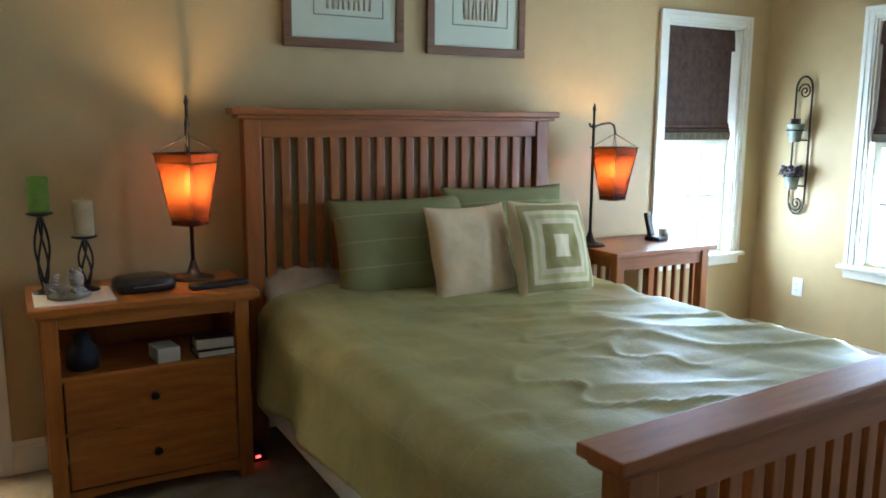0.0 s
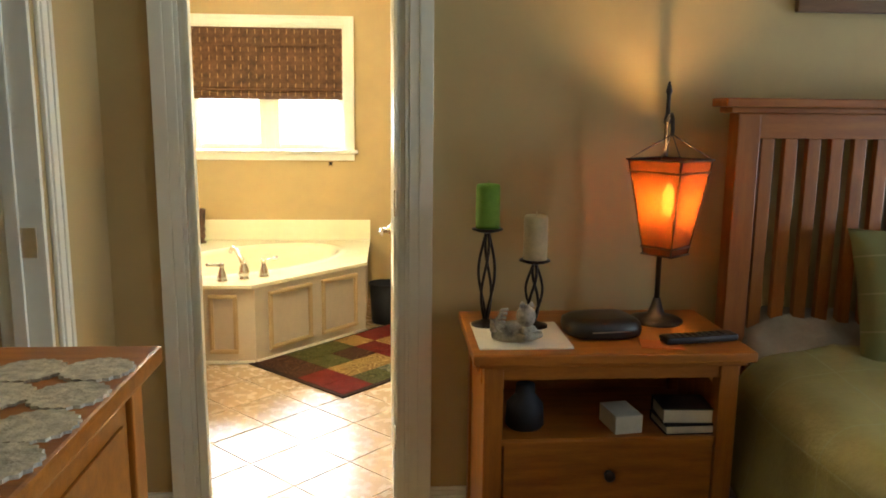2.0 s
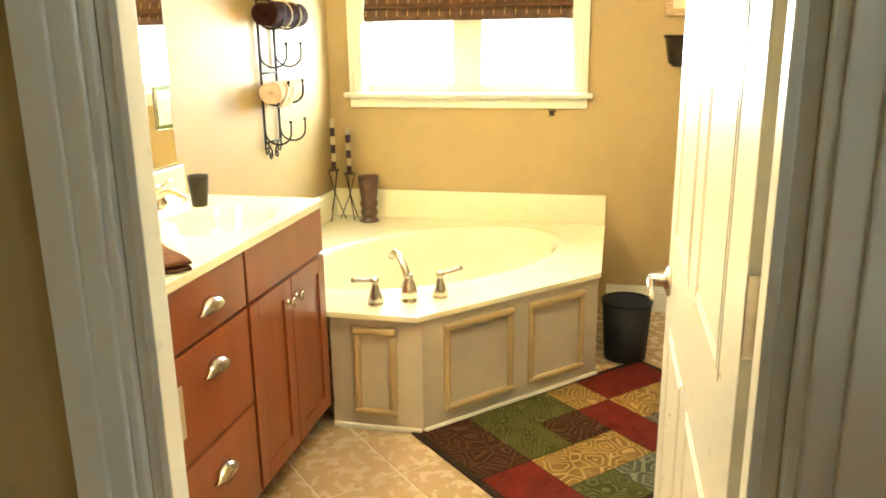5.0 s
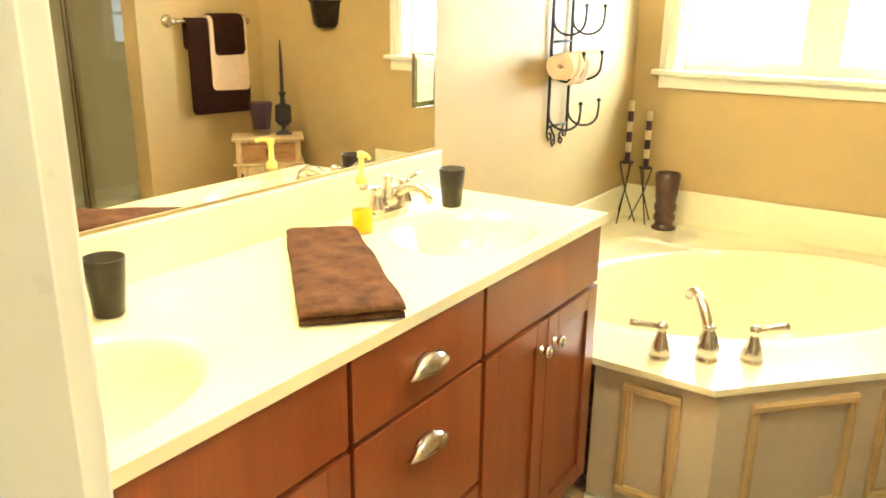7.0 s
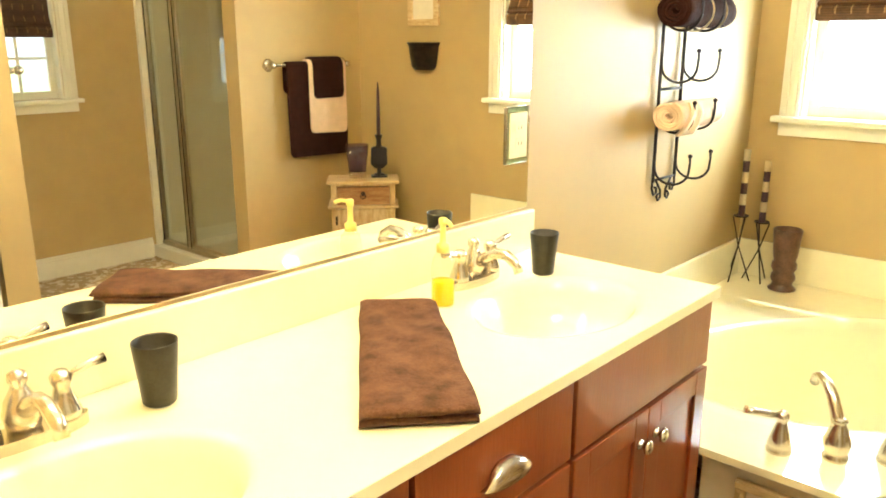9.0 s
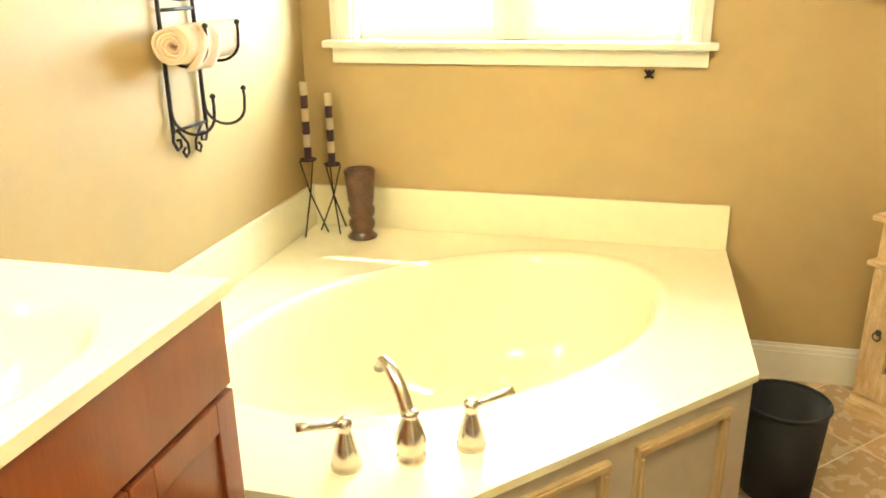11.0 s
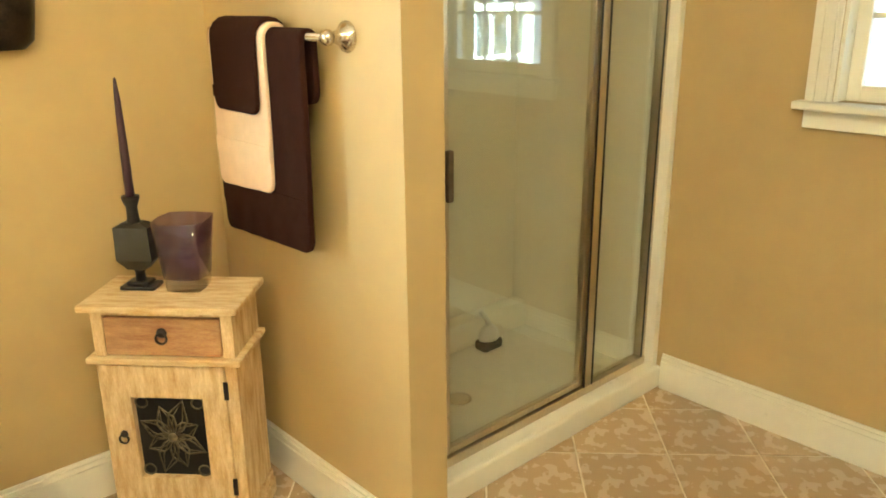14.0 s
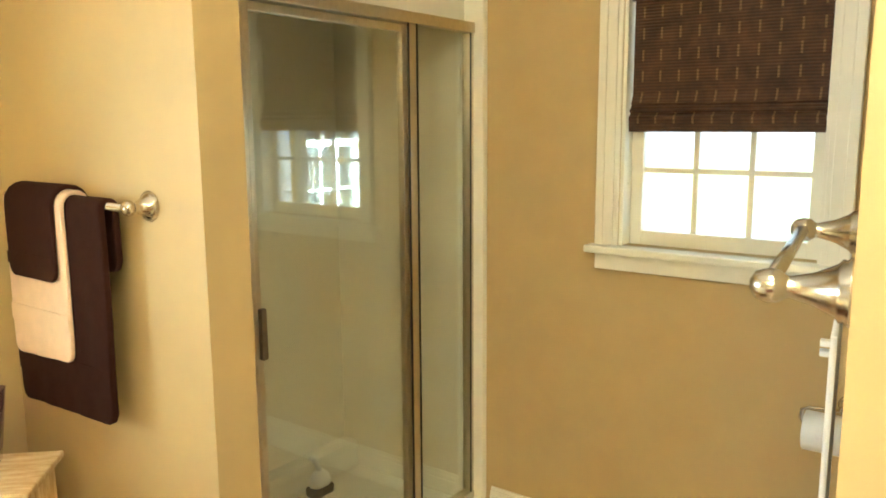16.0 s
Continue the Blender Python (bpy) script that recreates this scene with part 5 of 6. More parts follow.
for yy in (3.872, 4.87):
    lever_faucet(pose(-1.715, yy, CT, 0, 0, 90), "brushed nickel two-lever basin faucet on the vanity top")


def tumbler(x, y):
    s = Shape(pose(x, y, CT) @ Matrix.Scale(0.9, 4)).turn([(0.026, 0), (0.029, 0.004), (0.039, 0.112), (0.0385, 0.114), (0.0365, 0.112), (0.026, 0.006), (0.004, 0.005)], n=28)
    solid("tumbler", s, M_CUP, "dark pewter-coloured tumbler on the vanity top", "cup", "tumblers")


tumbler(-1.69, 4.06)
tumbler(-1.64, 5.04)
soap = thing("soap_dispenser", "clear pump bottle half full of yellow soap", "soap dispenser", pose(-1.665, 4.70, CT))
part("bottle", Shape().turn([(0.024, 0.001), (0.0255, 0.006), (0.0255, 0.085), (0.022, 0.105), (0.013, 0.118), (0.013, 0.125)], n=24), M_CLEAR, soap)
part("soap", Shape().turn([(0.0225, 0.004), (0.0235, 0.008), (0.0235, 0.056), (0.022, 0.057)], n=24), M_SOAP, soap, "yellow liquid soap")
part("pump", Shape().turn([(0.014, 0.118), (0.014, 0.135), (0.007, 0.138), (0.006, 0.175), (0.009, 0.178), (0.009, 0.19), (0.006, 0.192)], n=16).tube([(0, 0, 0.186), (0.022, -0.009, 0.188), (0.036, -0.015, 0.182)], 0.0045, 8), M_YELLOW, soap, "pale yellow pump")


def folded_towel():
    """A towel folded in layers, its rounded fold towards the counter's edge."""
    a, b = Vector((-1.335, 4.275)), Vector((-1.70, 4.60))
    ax = (b - a).normalized()
    ac = Vector((-ax.y, ax.x))
    length, wide = (b - a).length, 0.178
    n = 26
    t = thing("hand_towel", "folded brown terry hand towel on the vanity top", "towel")
    for k in range(2):
        vs, fs = [], []
        prof = []
        lo, hi = 0.001 + k * 0.015, 0.015 + k * 0.015
        m = 14
        for i in range(m + 1):
            prof.append((length * (1 - i / m), hi))
        for i in range(1, 7):
            q = math.pi * i / 7
            prof.append((-0.009 * math.sin(q) - k * 0.004, (hi + lo) / 2 + (hi - lo) / 2 * math.cos(q)))
        for i in range(m + 1):
            prof.append((length * i / m, lo))
        for d, z in prof:
            for i in range(n + 1):
                w = (i / n - 0.5) * wide * (1 - 0.12 * d / length) + 0.006 * noise.noise(Vector((d * 9, k, 1))) * (1 if i in (0, n) else 0)
                lift = 0.005 * noise.noise(Vector((d * 12, w * 14, k * 3))) * (1 if z > lo + 0.004 else 0) + (0.006 * max(0, noise.noise(Vector((d * 5, w * 8, 8)))) if k else 0)
                edge = -0.005 * max(0, abs(i / n - 0.5) * 2 - 0.85) / 0.15 * (1 if z > lo + 0.004 else 0)
                p = a + ax * d + ac * w
                vs.append((p.x, p.y, CT + z + lift + edge))
        for j in range(len(prof) - 1):
            for i in range(n):
                q = j * (n + 1) + i
                fs.append((q, q + 1, q + n + 2, q + n + 1))
        rim = [j * (n + 1) for j in range(len(prof))]
        fs.append(tuple(rim))
        fs.append(tuple(r + n for r in rim[::-1]))
        part("layer", Shape().put(vs, fs, True), M_TOWEL_M, t)


folded_towel()

# ---- corner tub ----
A, B_, C_ = (-0.951, 5.224), (-0.33, 5.89), (-0.33, YN - 0.002)


def tub():
    t = thing("bathtub", "cream corner bathtub set in a panelled deck", "bathtub")
    deck = [(XW + 0.002, 5.227), A, B_, C_, (XW + 0.002, YN - 0.002)]
    ang = math.atan2(B_[1] - A[1], B_[0] - A[0])
    rows = [(1.10, 0.0), (1.05, -0.004), (1.01, -0.004), (0.99, 0.004), (0.965, 0.03), (0.92, 0.14), (0.84, 0.29), (0.72, 0.36), (0.45, 0.385), (0.15, 0.39)]
    part("basin", bowl_plate(deck, -1.085, 6.045, 0.66, 0.415, ang, DK, 0.020, rows, 96), M_MARBLE, t)
    part("splash", Shape().box(XW + 0.002, C_[0], YN - 0.02, YN - 0.002, DK, 0.614, 0.004), M_MARBLE, t)
    part("splash", Shape().box(XW + 0.002, XW + 0.02, 5.23, YN - 0.021, DK, 0.614, 0.004), M_MARBLE, t)
    part("drain", Shape().turn([(0.028, 0), (0.028, 0.004), (0.018, 0.006)], (-1.2, 5.95, DK - 0.386), 18), M_NICKEL, t)
    for m, w, frames in ((pose(A[0] + 0.01, A[1] + 0.026, 0, 0, 0, 180), 0.345, ((0.095, 0.255),)), (pose(A[0] + 0.008, A[1] + 0.026, 0, 0, 0, math.degrees(ang)), 0.885, ((0.095, 0.42), (0.50, 0.80)))):
        s = Shape(m)
        sgn = 1 if len(frames) == 2 else -1
        s.box(0, w, *sorted((0, sgn * 0.02)), 0.0, DK - 0.020)
        panel = part("panel", s, M_PANEL, t)
        for f0, f1 in frames:
            s = Shape(m)
            z0, z1, k = 0.06, 0.405, 0.026
            for q in ((f0, f1, z0, z0 + k), (f0, f1, z1 - k, z1), (f0, f0 + k, z0 + k, z1 - k), (f1 - k, f1, z0 + k, z1 - k)):
                s.box(q[0], q[1], *sorted((0, -sgn * 0.014)), q[2], q[3], 0.004)
                e = 0.008
                s.box(q[0] + (e if q[1] - q[0] < 0.03 else 0), q[1] - (e if q[1] - q[0] < 0.03 else 0), *sorted((0, -sgn * 0.019)), q[2] + e * 0.6, q[3] - e * 0.6, 0.003)
            part("moulding", s, M_MOULD, panel)
        s = Shape(m)
        s.box(0.004, w, *sorted((0, -sgn * 0.016)), 0.0, 0.02, 0.006)
        part("shoe_moulding", s, M_TRIM, t)
    part("side_panel", Shape().box(-0.372, -0.352, 5.90, YN - 0.004, 0, DK - 0.020), M_PANEL, t)
    return t


tub()


def tub_filler():
    f = thing("tub_faucet", "satin nickel roman tub faucet with two levers", "faucet")
    ang = math.atan2(B_[1] - A[1], B_[0] - A[0])
    for k, (x, y) in enumerate(((-1.135, 5.335), (-0.918, 5.455))):
        m = pose(x, y, DK, 0, 0, math.degrees(ang) - 12)
        d = -1 if k == 0 else 1
        part("lever", Shape(m).turn([(0.03, 0), (0.031, 0.006), (0.027, 0.012), (0.029, 0.018), (0.022, 0.045), (0.013, 0.075), (0.012, 0.082), (0.016, 0.088), (0.016, 0.098), (0.008, 0.106)], n=20).tube([(d * 0.012, 0, 0.094), (d * 0.04, 0, 0.098), (d * 0.07, 0, 0.102), (d * 0.09, 0, 0.105)], 0.007, 10, ends=0.010), M_NICKEL, f)
    m = pose(-1.022, 5.388, DK, 0, 0, math.degrees(ang) - 90 + 180) @ Matrix.Diagonal((0.9, 0.9, 0.86, 1))
    part("spout", Shape(m).turn([(0.033, 0), (0.034, 0.008), (0.026, 0.016), (0.034, 0.035), (0.036, 0.055), (0.026, 0.085), (0.017, 0.105), (0.016, 0.112), (0.021, 0.116), (0.012, 0.124)], n=22).tube([(0.0, 0, 0.09), (0.02, 0, 0.13), (0.045, 0, 0.165), (0.075, 0, 0.19), (0.105, 0, 0.198), (0.125, 0, 0.186), (0.133, 0, 0.165)], 0.017, 12, ends=0.013), M_NICKEL, f)


tub_filler()


def striped_candle(x, y, hh, ch, seed):
    c = thing("candle_stand", "thin iron tripod with a cream and plum striped candle", "candle holder", pose(x, y, DK), group="tripod candles")
    s = Shape()
    for k in range(3):
        a = k * 2.094 + seed
        s.tube([(0.055 * math.cos(a), 0.055 * math.sin(a), 0.0), (0.0, 0.0, hh * 0.55), (-0.03 * math.cos(a), -0.03 * math.sin(a), hh)], 0.003, 6)
    part("tripod", s, M_IRON, c)
    part("dish", Shape().turn([(0.006, hh - 0.004), (0.028, hh), (0.03, hh + 0.006), (0.026, hh + 0.003)], n=18), M_IRON, c)
    n = 6
    for k in range(n):
        z = hh + 0.004 + ch * k / n
        part("band", Shape().turn([(0.0125, 0), (0.013, 0.002), (0.013, ch / n - 0.002), (0.0125, ch / n)], (0, 0, z), 16), M_CAND_P if k % 2 == 0 else M_CAND_C, c)


striped_candle(-1.765, 6.655, 0.27, 0.27, 0.4)
striped_candle(-1.697, 6.705, 0.245, 0.25, 1.2)
s = Shape(pose(-1.575, 6.655, DK)).turn([(0.052, 0), (0.054, 0.006), (0.040, 0.018), (0.038, 0.028), (0.047, 0.045), (0.045, 0.062), (0.039, 0.072), (0.048, 0.09), (0.047, 0.108), (0.041, 0.12), (0.046, 0.14), (0.055, 0.245), (0.052, 0.248), (0.046, 0.235), (0.036, 0.15), (0.01, 0.14)], n=28)
solid("vase", s, M_BROWN_CER, "ribbed brown ceramic vase on the tub deck", "vase")


# ---- towel rack over the tub ----
def towel_rack():
    r = thing("towel_rack", "dark iron wall rack with curved cradles", "towel rack")
    x = XW + 0.012
    ys = (5.92, 6.08)
    s = Shape()
    for y in ys:
        s.tube([(x, y, 0.965), (x, y, 1.62)], 0.006)
    for z in (0.97, 1.27, 1.58):
        s.tube([(x, ys[0], z), (x, ys[1], z)], 0.0045)
    part("frame", s, M_IRON, r)
    for z in (0.965, 1.135, 1.295, 1.455):
        for y in ys:
            u = [(x, y, z + 0.10), (x + 0.002, y, z + 0.06)] + [(x + 0.063 - 0.060 * math.cos(a), y, z + 0.05 - 0.050 * math.sin(a)) for a in [math.pi * i / 12 for i in range(13)]] + [(x + 0.125, y, z + 0.075), (x + 0.124, y, z + 0.095)]
            s = Shape().tube(u, 0.0042).turn([(0.003, 0), (0.0075, 0.004), (0.0075, 0.01), (0.002, 0.014)], (x + 0.124, y, z + 0.092), 10)
            part("cradle", s, M_IRON, r)
    s = Shape()
    yc = sum(ys) / 2
    for d in (-1, 1):
        s.tube([(x, yc + d * 0.08, 0.97), (x, yc + d * 0.085, 0.945), (x, yc + d * 0.07, 0.92), (x, yc + d * 0.05, 0.925), (x, yc + d * 0.052, 0.945), (x, yc + d * 0.066, 0.945)], 0.004)
        s.tube([(x, yc + d * 0.06, 0.97), (x, yc + d * 0.02, 0.93), (x, yc + d * 0.018, 0.905), (x, yc + d * 0.035, 0.895), (x, yc + d * 0.045, 0.91), (x, yc + d * 0.033, 0.92)], 0.004)
    part("scroll", s, M_IRON, r)


towel_rack()


def rolled_towel(y0, y1, x, z, r, mat, label, flap=True):
    t = thing("rolled_towel", label, "towel")
    n, turns = 110, 4.2
    m = 14
    vs, fs = [], []
    for j in range(m + 1):
        y = y0 + (y1 - y0) * j / m
        for i in range(n + 1):
            q = i / n
            a = 2 * math.pi * turns * q
            rr = 0.010 + (r - 0.010) * q + 0.003 * noise.noise(Vector((y * 20, a, 3)))
            vs.append((x + rr * math.cos(a), y + 0.01 * (1 - q) * (1 if j == 0 else 0), z + 0.88 * rr * math.sin(a)))
    for j in range(m):
        for i in range(n):
            q = j * (n + 1) + i
            fs.append((q, q + 1, q + n + 2, q + n + 1))
    ob = part("roll", Shape().put(vs, fs, True), mat, t)
    mod = ob.modifiers.new("thick", "SOLIDIFY")
    mod.thickness, mod.offset = 0.007, 0
    if flap:
        vs, fs = [], []
        for j in range(13):
            d = j / 12
            for i in range(9):
                y = y0 + 0.07 + (0.06 + 0.05 * d) * i / 8
                vs.append((x + r * 1.04 * math.cos(0.9 - 2.0 * d) + 0.006 * math.sin(i), y - 0.05 * d, z + r * math.sin(0.9 - 1.7 * d) - 0.045 * max(0, d - 0.5)))
        for j in range(12):
            for i in range(8):
                q = j * 9 + i
                fs.append((q, q + 1, q + 10, q + 9))
        ob = part("flap", Shape().put(vs, fs, True), mat, t)
        mod = ob.modifiers.new("thick", "SOLIDIFY")
        mod.thickness, mod.offset = 0.008, 0


rolled_towel(5.85, 6.18, XW + 0.078, 1.192, 0.053, M_TOWEL_P, "rolled peach-white towel lying in the rack cradles")
rolled_towel(5.84, 6.19, XW + 0.078, 1.515, 0.058, M_TOWEL_B, "rolled dark brown towel tied with ribbon in the rack", False)
for yy in (5.99, 6.09):
    solid("ribbon", Shape().tube([(XW + 0.078 + 0.0655 * math.cos(a), yy, 1.515 + 0.061 * math.sin(a)) for a in [2 * math.pi * i / 24 for i in range(25)]], 0.003, 6), M_MOULD, "thin tan ribbon round a rolled towel", "ribbon", "ribbons round a towel")


# ---- north wall ----
def wall_pocket(xc, z0):
    vs, fs = [], []
    n = 18
    rows = [(0.062, 0.0), (0.085, 0.02), (0.095, 0.08), (0.103, 0.135), (0.112, 0.138), (0.112, 0.15), (0.098, 0.148), (0.088, 0.09), (0.05, 0.02)]
    for r, z in rows:
        for i in range(n + 1):
            a = math.pi * i / n
            vs.append((xc - r * math.cos(a), YN - 0.002 - 0.75 * r * math.sin(a), z0 + z))
    for j in range(len(rows) - 1):
        for i in range(n):
            q = j * (n + 1) + i
            fs.append((q, q + 1, q + n + 2, q + n + 1))
    s = Shape().put(vs, fs, True)
    solid("wall_basket", s, material("dark_bronze_tin", (0.030, 0.019, 0.011), 0.38, 0.5, scale=25, vary=0.4, bump=0.3), "half-round dark bronze wall basket on the tan wall", "wall basket")


wall_pocket(0.022, 1.263)
pl = thing("wall_plaque", "small whitewashed framed plaque above a wall basket", "wall decor")
part("frame", Shape().box(-0.09, 0.135, YN - 0.022, YN - 0.001, 1.50, 1.535, 0.004).box(-0.09, 0.135, YN - 0.022, YN - 0.001, 1.73, 1.765, 0.004).box(-0.09, -0.055, YN - 0.022, YN - 0.001, 1.535, 1.73, 0.004).box(0.10, 0.135, YN - 0.022, YN - 0.001, 1.535, 1.73, 0.004), M_OLD, pl)
part("board", Shape().box(-0.055, 0.10, YN - 0.012, YN - 0.002, 1.535, 1.73), M_PAPER, pl)

# wastebasket
wb = thing("wastebasket", "round black plastic wastebasket beside the bathtub", "wastebasket", pose(-0.213, 6.125, 0))
part("bin", Shape().turn([(0.090, 0), (0.092, 0.004), (0.109, 0.268), (0.106, 0.268), (0.088, 0.012), (0.01, 0.010)], n=40), M_RUBBER, wb)
part("rim", Shape().tube([(0.1095 * math.cos(a), 0.1095 * math.sin(a), 0.270) for a in [2 * math.pi * i / 40 for i in range(41)]], 0.005, 8), M_RUBBER, wb)


# ---- whitewashed cabinet ----
def corner_cabinet():
    """Origin at the floor, middle of the body; front faces -y of its own axes."""
    c = thing("small_cabinet", "distressed whitewashed wooden cabinet with one drawer and a grated door", "cabinet", pose(0.273, 6.528, 0, 0, 0, -46.5))
    w, d, h = 0.180, 0.100, 0.662
    part("top", Shape().box(-w - 0.022, w + 0.022, -d - 0.025, d + 0.01, h - 0.018, h, 0.005), M_OLD, c)
    s = Shape()
    for x0 in (-w, w - 0.03):
        s.box(x0, x0 + 0.03, -d, d, 0.05, h - 0.018, 0.002)
    s.box(-w + 0.03, w - 0.03, d - 0.015, d, 0.05, h - 0.018).box(-w + 0.03, w - 0.03, -d + 0.02, d - 0.015, 0.05, 0.07).box(-w + 0.03, w - 0.03, -d, -d + 0.02, h - 0.032, h - 0.018)
    part("body", s, M_OLD_V, c)
    part("ledge", Shape().box(-w - 0.018, w + 0.018, -d - 0.02, d, h - 0.158, h - 0.142, 0.004), M_OLD, c)
    dr = part("drawer", Shape().box(-w + 0.032, w - 0.032, -d - 0.002, -d + 0.02, h - 0.138, h - 0.036, 0.003), M_OLD_D, c, "worn reddish drawer front")
    ring = Shape().turn([(0.013, 0), (0.013, 0.004), (0.006, 0.008)], n=14, m=Matrix.Translation((0, -d - 0.002, h - 0.075)) @ Matrix.Rotation(radians(90), 4, "X"))
    ring.tube([(0.014 * math.sin(a), -d - 0.010, h - 0.088 - 0.014 * math.cos(a)) for a in [2 * math.pi * i / 16 for i in range(17)]], 0.003, 6)
    part("ring_pull", ring, M_IRON, dr, "black iron ring pull")
    s = Shape()
    z0, z1 = 0.085, h - 0.162
    for q in ((-w + 0.004, -0.098, z0, z1), (0.088, w - 0.030, z0, z1), (-0.098, 0.088, z0, 0.175), (-0.098, 0.088, z1 - 0.09, z1)):
        s.box(q[0], q[1], -d - 0.012, -d + 0.010, q[2], q[3], 0.002)
    door = part("door", s, M_OLD_V, c)
    # added black sheet behind the grate, standing in for the shaded inside
    part("shade_backing", Shape().box(-0.100, 0.090, -d + 0.012, -d + 0.015, 0.17, z1 - 0.085), M_BLACK, c)
    g = Shape()
    zc, xc, hw, hh = (0.175 + z1 - 0.09) / 2, -0.005, 0.092, (z1 - 0.09 - 0.175) / 2
    for k in range(8):
        a = (k + 0.5) * math.pi / 4
        far = 0.97 if k % 2 else 0.80
        ex, ez = xc + hw * far * math.cos(a), zc + hh * far * math.sin(a)
        for wide in (0.026, 0.013):
            nx, nz = -math.sin(a) * wide, math.cos(a) * wide
            mx, mz = xc + (ex - xc) * 0.55, zc + (ez - zc) * 0.55
            g.tube([(xc, -d, zc), ((xc + mx) / 2 + nx * 0.8, -d, (zc + mz) / 2 + nz * 0.8), (mx + nx, -d - 0.002, mz + nz), (ex, -d, ez), (mx - nx, -d - 0.002, mz - nz), ((xc + mx) / 2 - nx * 0.8, -d, (zc + mz) / 2 - nz * 0.8), (xc, -d, zc)], 0.0026 if wide > 0.02 else 0.0018, 6)
    for sx in (-1, 1):
        for sz in (-1, 1):
            g.tube([(xc + sx * hw * (0.80 + 0.17 * math.cos(q)), -d, zc + sz * hh * (0.84 + 0.13 * math.sin(q))) for q in [2 * math.pi * i / 14 for i in range(15)]], 0.0024, 6)
    g.turn([(0.014, 0), (0.012, 0.006), (0.003, 0.010)], n=12, m=Matrix.Translation((xc, -d + 0.002, zc)) @ Matrix.Rotation(radians(90), 4, "X"))
    part("grate", g, M_SCROLL, door, "flower-shaped iron grate")
    rp = Shape().turn([(0.010, 0), (0.010, 0.004), (0.004, 0.008)], n=14, m=Matrix.Translation((-0.128, -d - 0.012, 0.305)) @ Matrix.Rotation(radians(90), 4, "X"))
    rp.tube([(-0.128 + 0.012 * math.sin(a), -d - 0.019, 0.293 - 0.012 * math.cos(a)) for a in [2 * math.pi * i / 16 for i in range(17)]], 0.0028, 6)
    part("ring_pull", rp, M_IRON, door, "black iron ring pull")
    for z in (0.13, z1 - 0.09):
        part("hinge", Shape().box(w - 0.034, w - 0.022, -d - 0.014, -d - 0.011, z, z + 0.05, 0.001), M_IRON, door)
    part("plinth", Shape().box(-w - 0.012, w + 0.012, -d - 0.016, d, 0.0, 0.05, 0.004).box(-w - 0.006, w + 0.006, -d - 0.008, d, 0.05, 0.075, 0.004), M_OLD, c)


corner_cabinet()
cs = thing("candlestick", "dark slate ceramic candlestick with a tall plum taper", "candle holder", pose(0.222, 6.608, 0.662, 0, 0, -48) @ Matrix.Diagonal((1.0, 1.0, 1.05, 1)))
holder = Shape().box(-0.046, 0.046, -0.030, 0.030, 0, 0.010, 0.004).box(-0.03, 0.03, -0.022, 0.022, 0.010, 0.020, 0.005)
holder.turn([(0.014, 0.018), (0.012, 0.04), (0.018, 0.055)], n=20)
lo, hi = [(-0.024, -0.016), (0.024, -0.016), (0.024, 0.016), (-0.024, 0.016)], [(-0.047, -0.026), (0.047, -0.026), (0.047, 0.026), (-0.047, 0.026)]
holder.put([(x, y, 0.05) for x, y in lo] + [(x, y, 0.075) for x, y in hi] + [(x * 0.96, y, 0.158) for x, y in hi] + [(x * 0.5, y * 0.6, 0.168) for x, y in hi], [(4 * r + i, 4 * r + (i + 1) % 4, 4 * r + 4 + (i + 1) % 4, 4 * r + 4 + i) for r in range(3) for i in range(4)] + [(3, 2, 1, 0), (12, 13, 14, 15)])
holder.turn([(0.019, 0.164), (0.015, 0.178), (0.014, 0.205), (0.022, 0.225), (0.022, 0.232), (0.012, 0.231)], n=24)
part("holder", holder, M_DARK_CER, cs)
part("taper", Shape().turn([(0.0115, 0.228), (0.0105, 0.34), (0.0075, 0.46), (0.0035, 0.505), (0.001, 0.51)], n=14), M_CAND_P, cs)
vase = thing("glass_vase", "square smoky violet glass vase on the small cabinet", "vase", pose(0.312, 6.522, 0.662, 0, 0, -48))
part("base", Shape().turn([(0.046, 0), (0.048, 0.004), (0.0515, 0.034), (0.03, 0.036), (0.004, 0.036)], n=40, square=0.55), M_VASE_B, vase, "thick clear glass base")
part("bowl", Shape().turn([(0.0515, 0.035), (0.068, 0.185), (0.0645, 0.185), (0.048, 0.040), (0.006, 0.038)], n=40, square=0.55), M_VASE, vase)


# ---- towel bars ----
def towel_bar(m, length, label, reach=0.078):
    """Posts at 0 and length along +x; wall behind at y = 0, bar towards -y."""
    b = thing("towel_bar", label, "towel bar", m)
    for x in (0, length):
        part("post", Shape(Matrix.Translation((x, 0, 0)) @ Matrix.Rotation(radians(90), 4, "X") @ Matrix.Diagonal((1, 1, reach / 0.078, 1))).turn([(0.034, 0), (0.035, 0.004), (0.031, 0.007), (0.032, 0.011), (0.027, 0.015), (0.017, 0.035), (0.011, 0.058), (0.0125, 0.062), (0.017, 0.068), (0.018, 0.078), (0.014, 0.09), (0.006, 0.095)], n=24), M_NICKEL, b)
    part("bar", Shape().tube([(0, -reach, 0), (length, -reach, 0)], 0.009, 14), M_NICKEL, b)


towel_bar(pose(ST0, 6.634, 1.292, 0, 0, -90), 0.52, "brushed nickel towel bar with hanging towels", 0.055)
towel_bar(ASKEW @ pose(0.85, PC.y, 1.305, 0, 0, 180), 0.46, "empty brushed nickel towel bar on the partition wall")


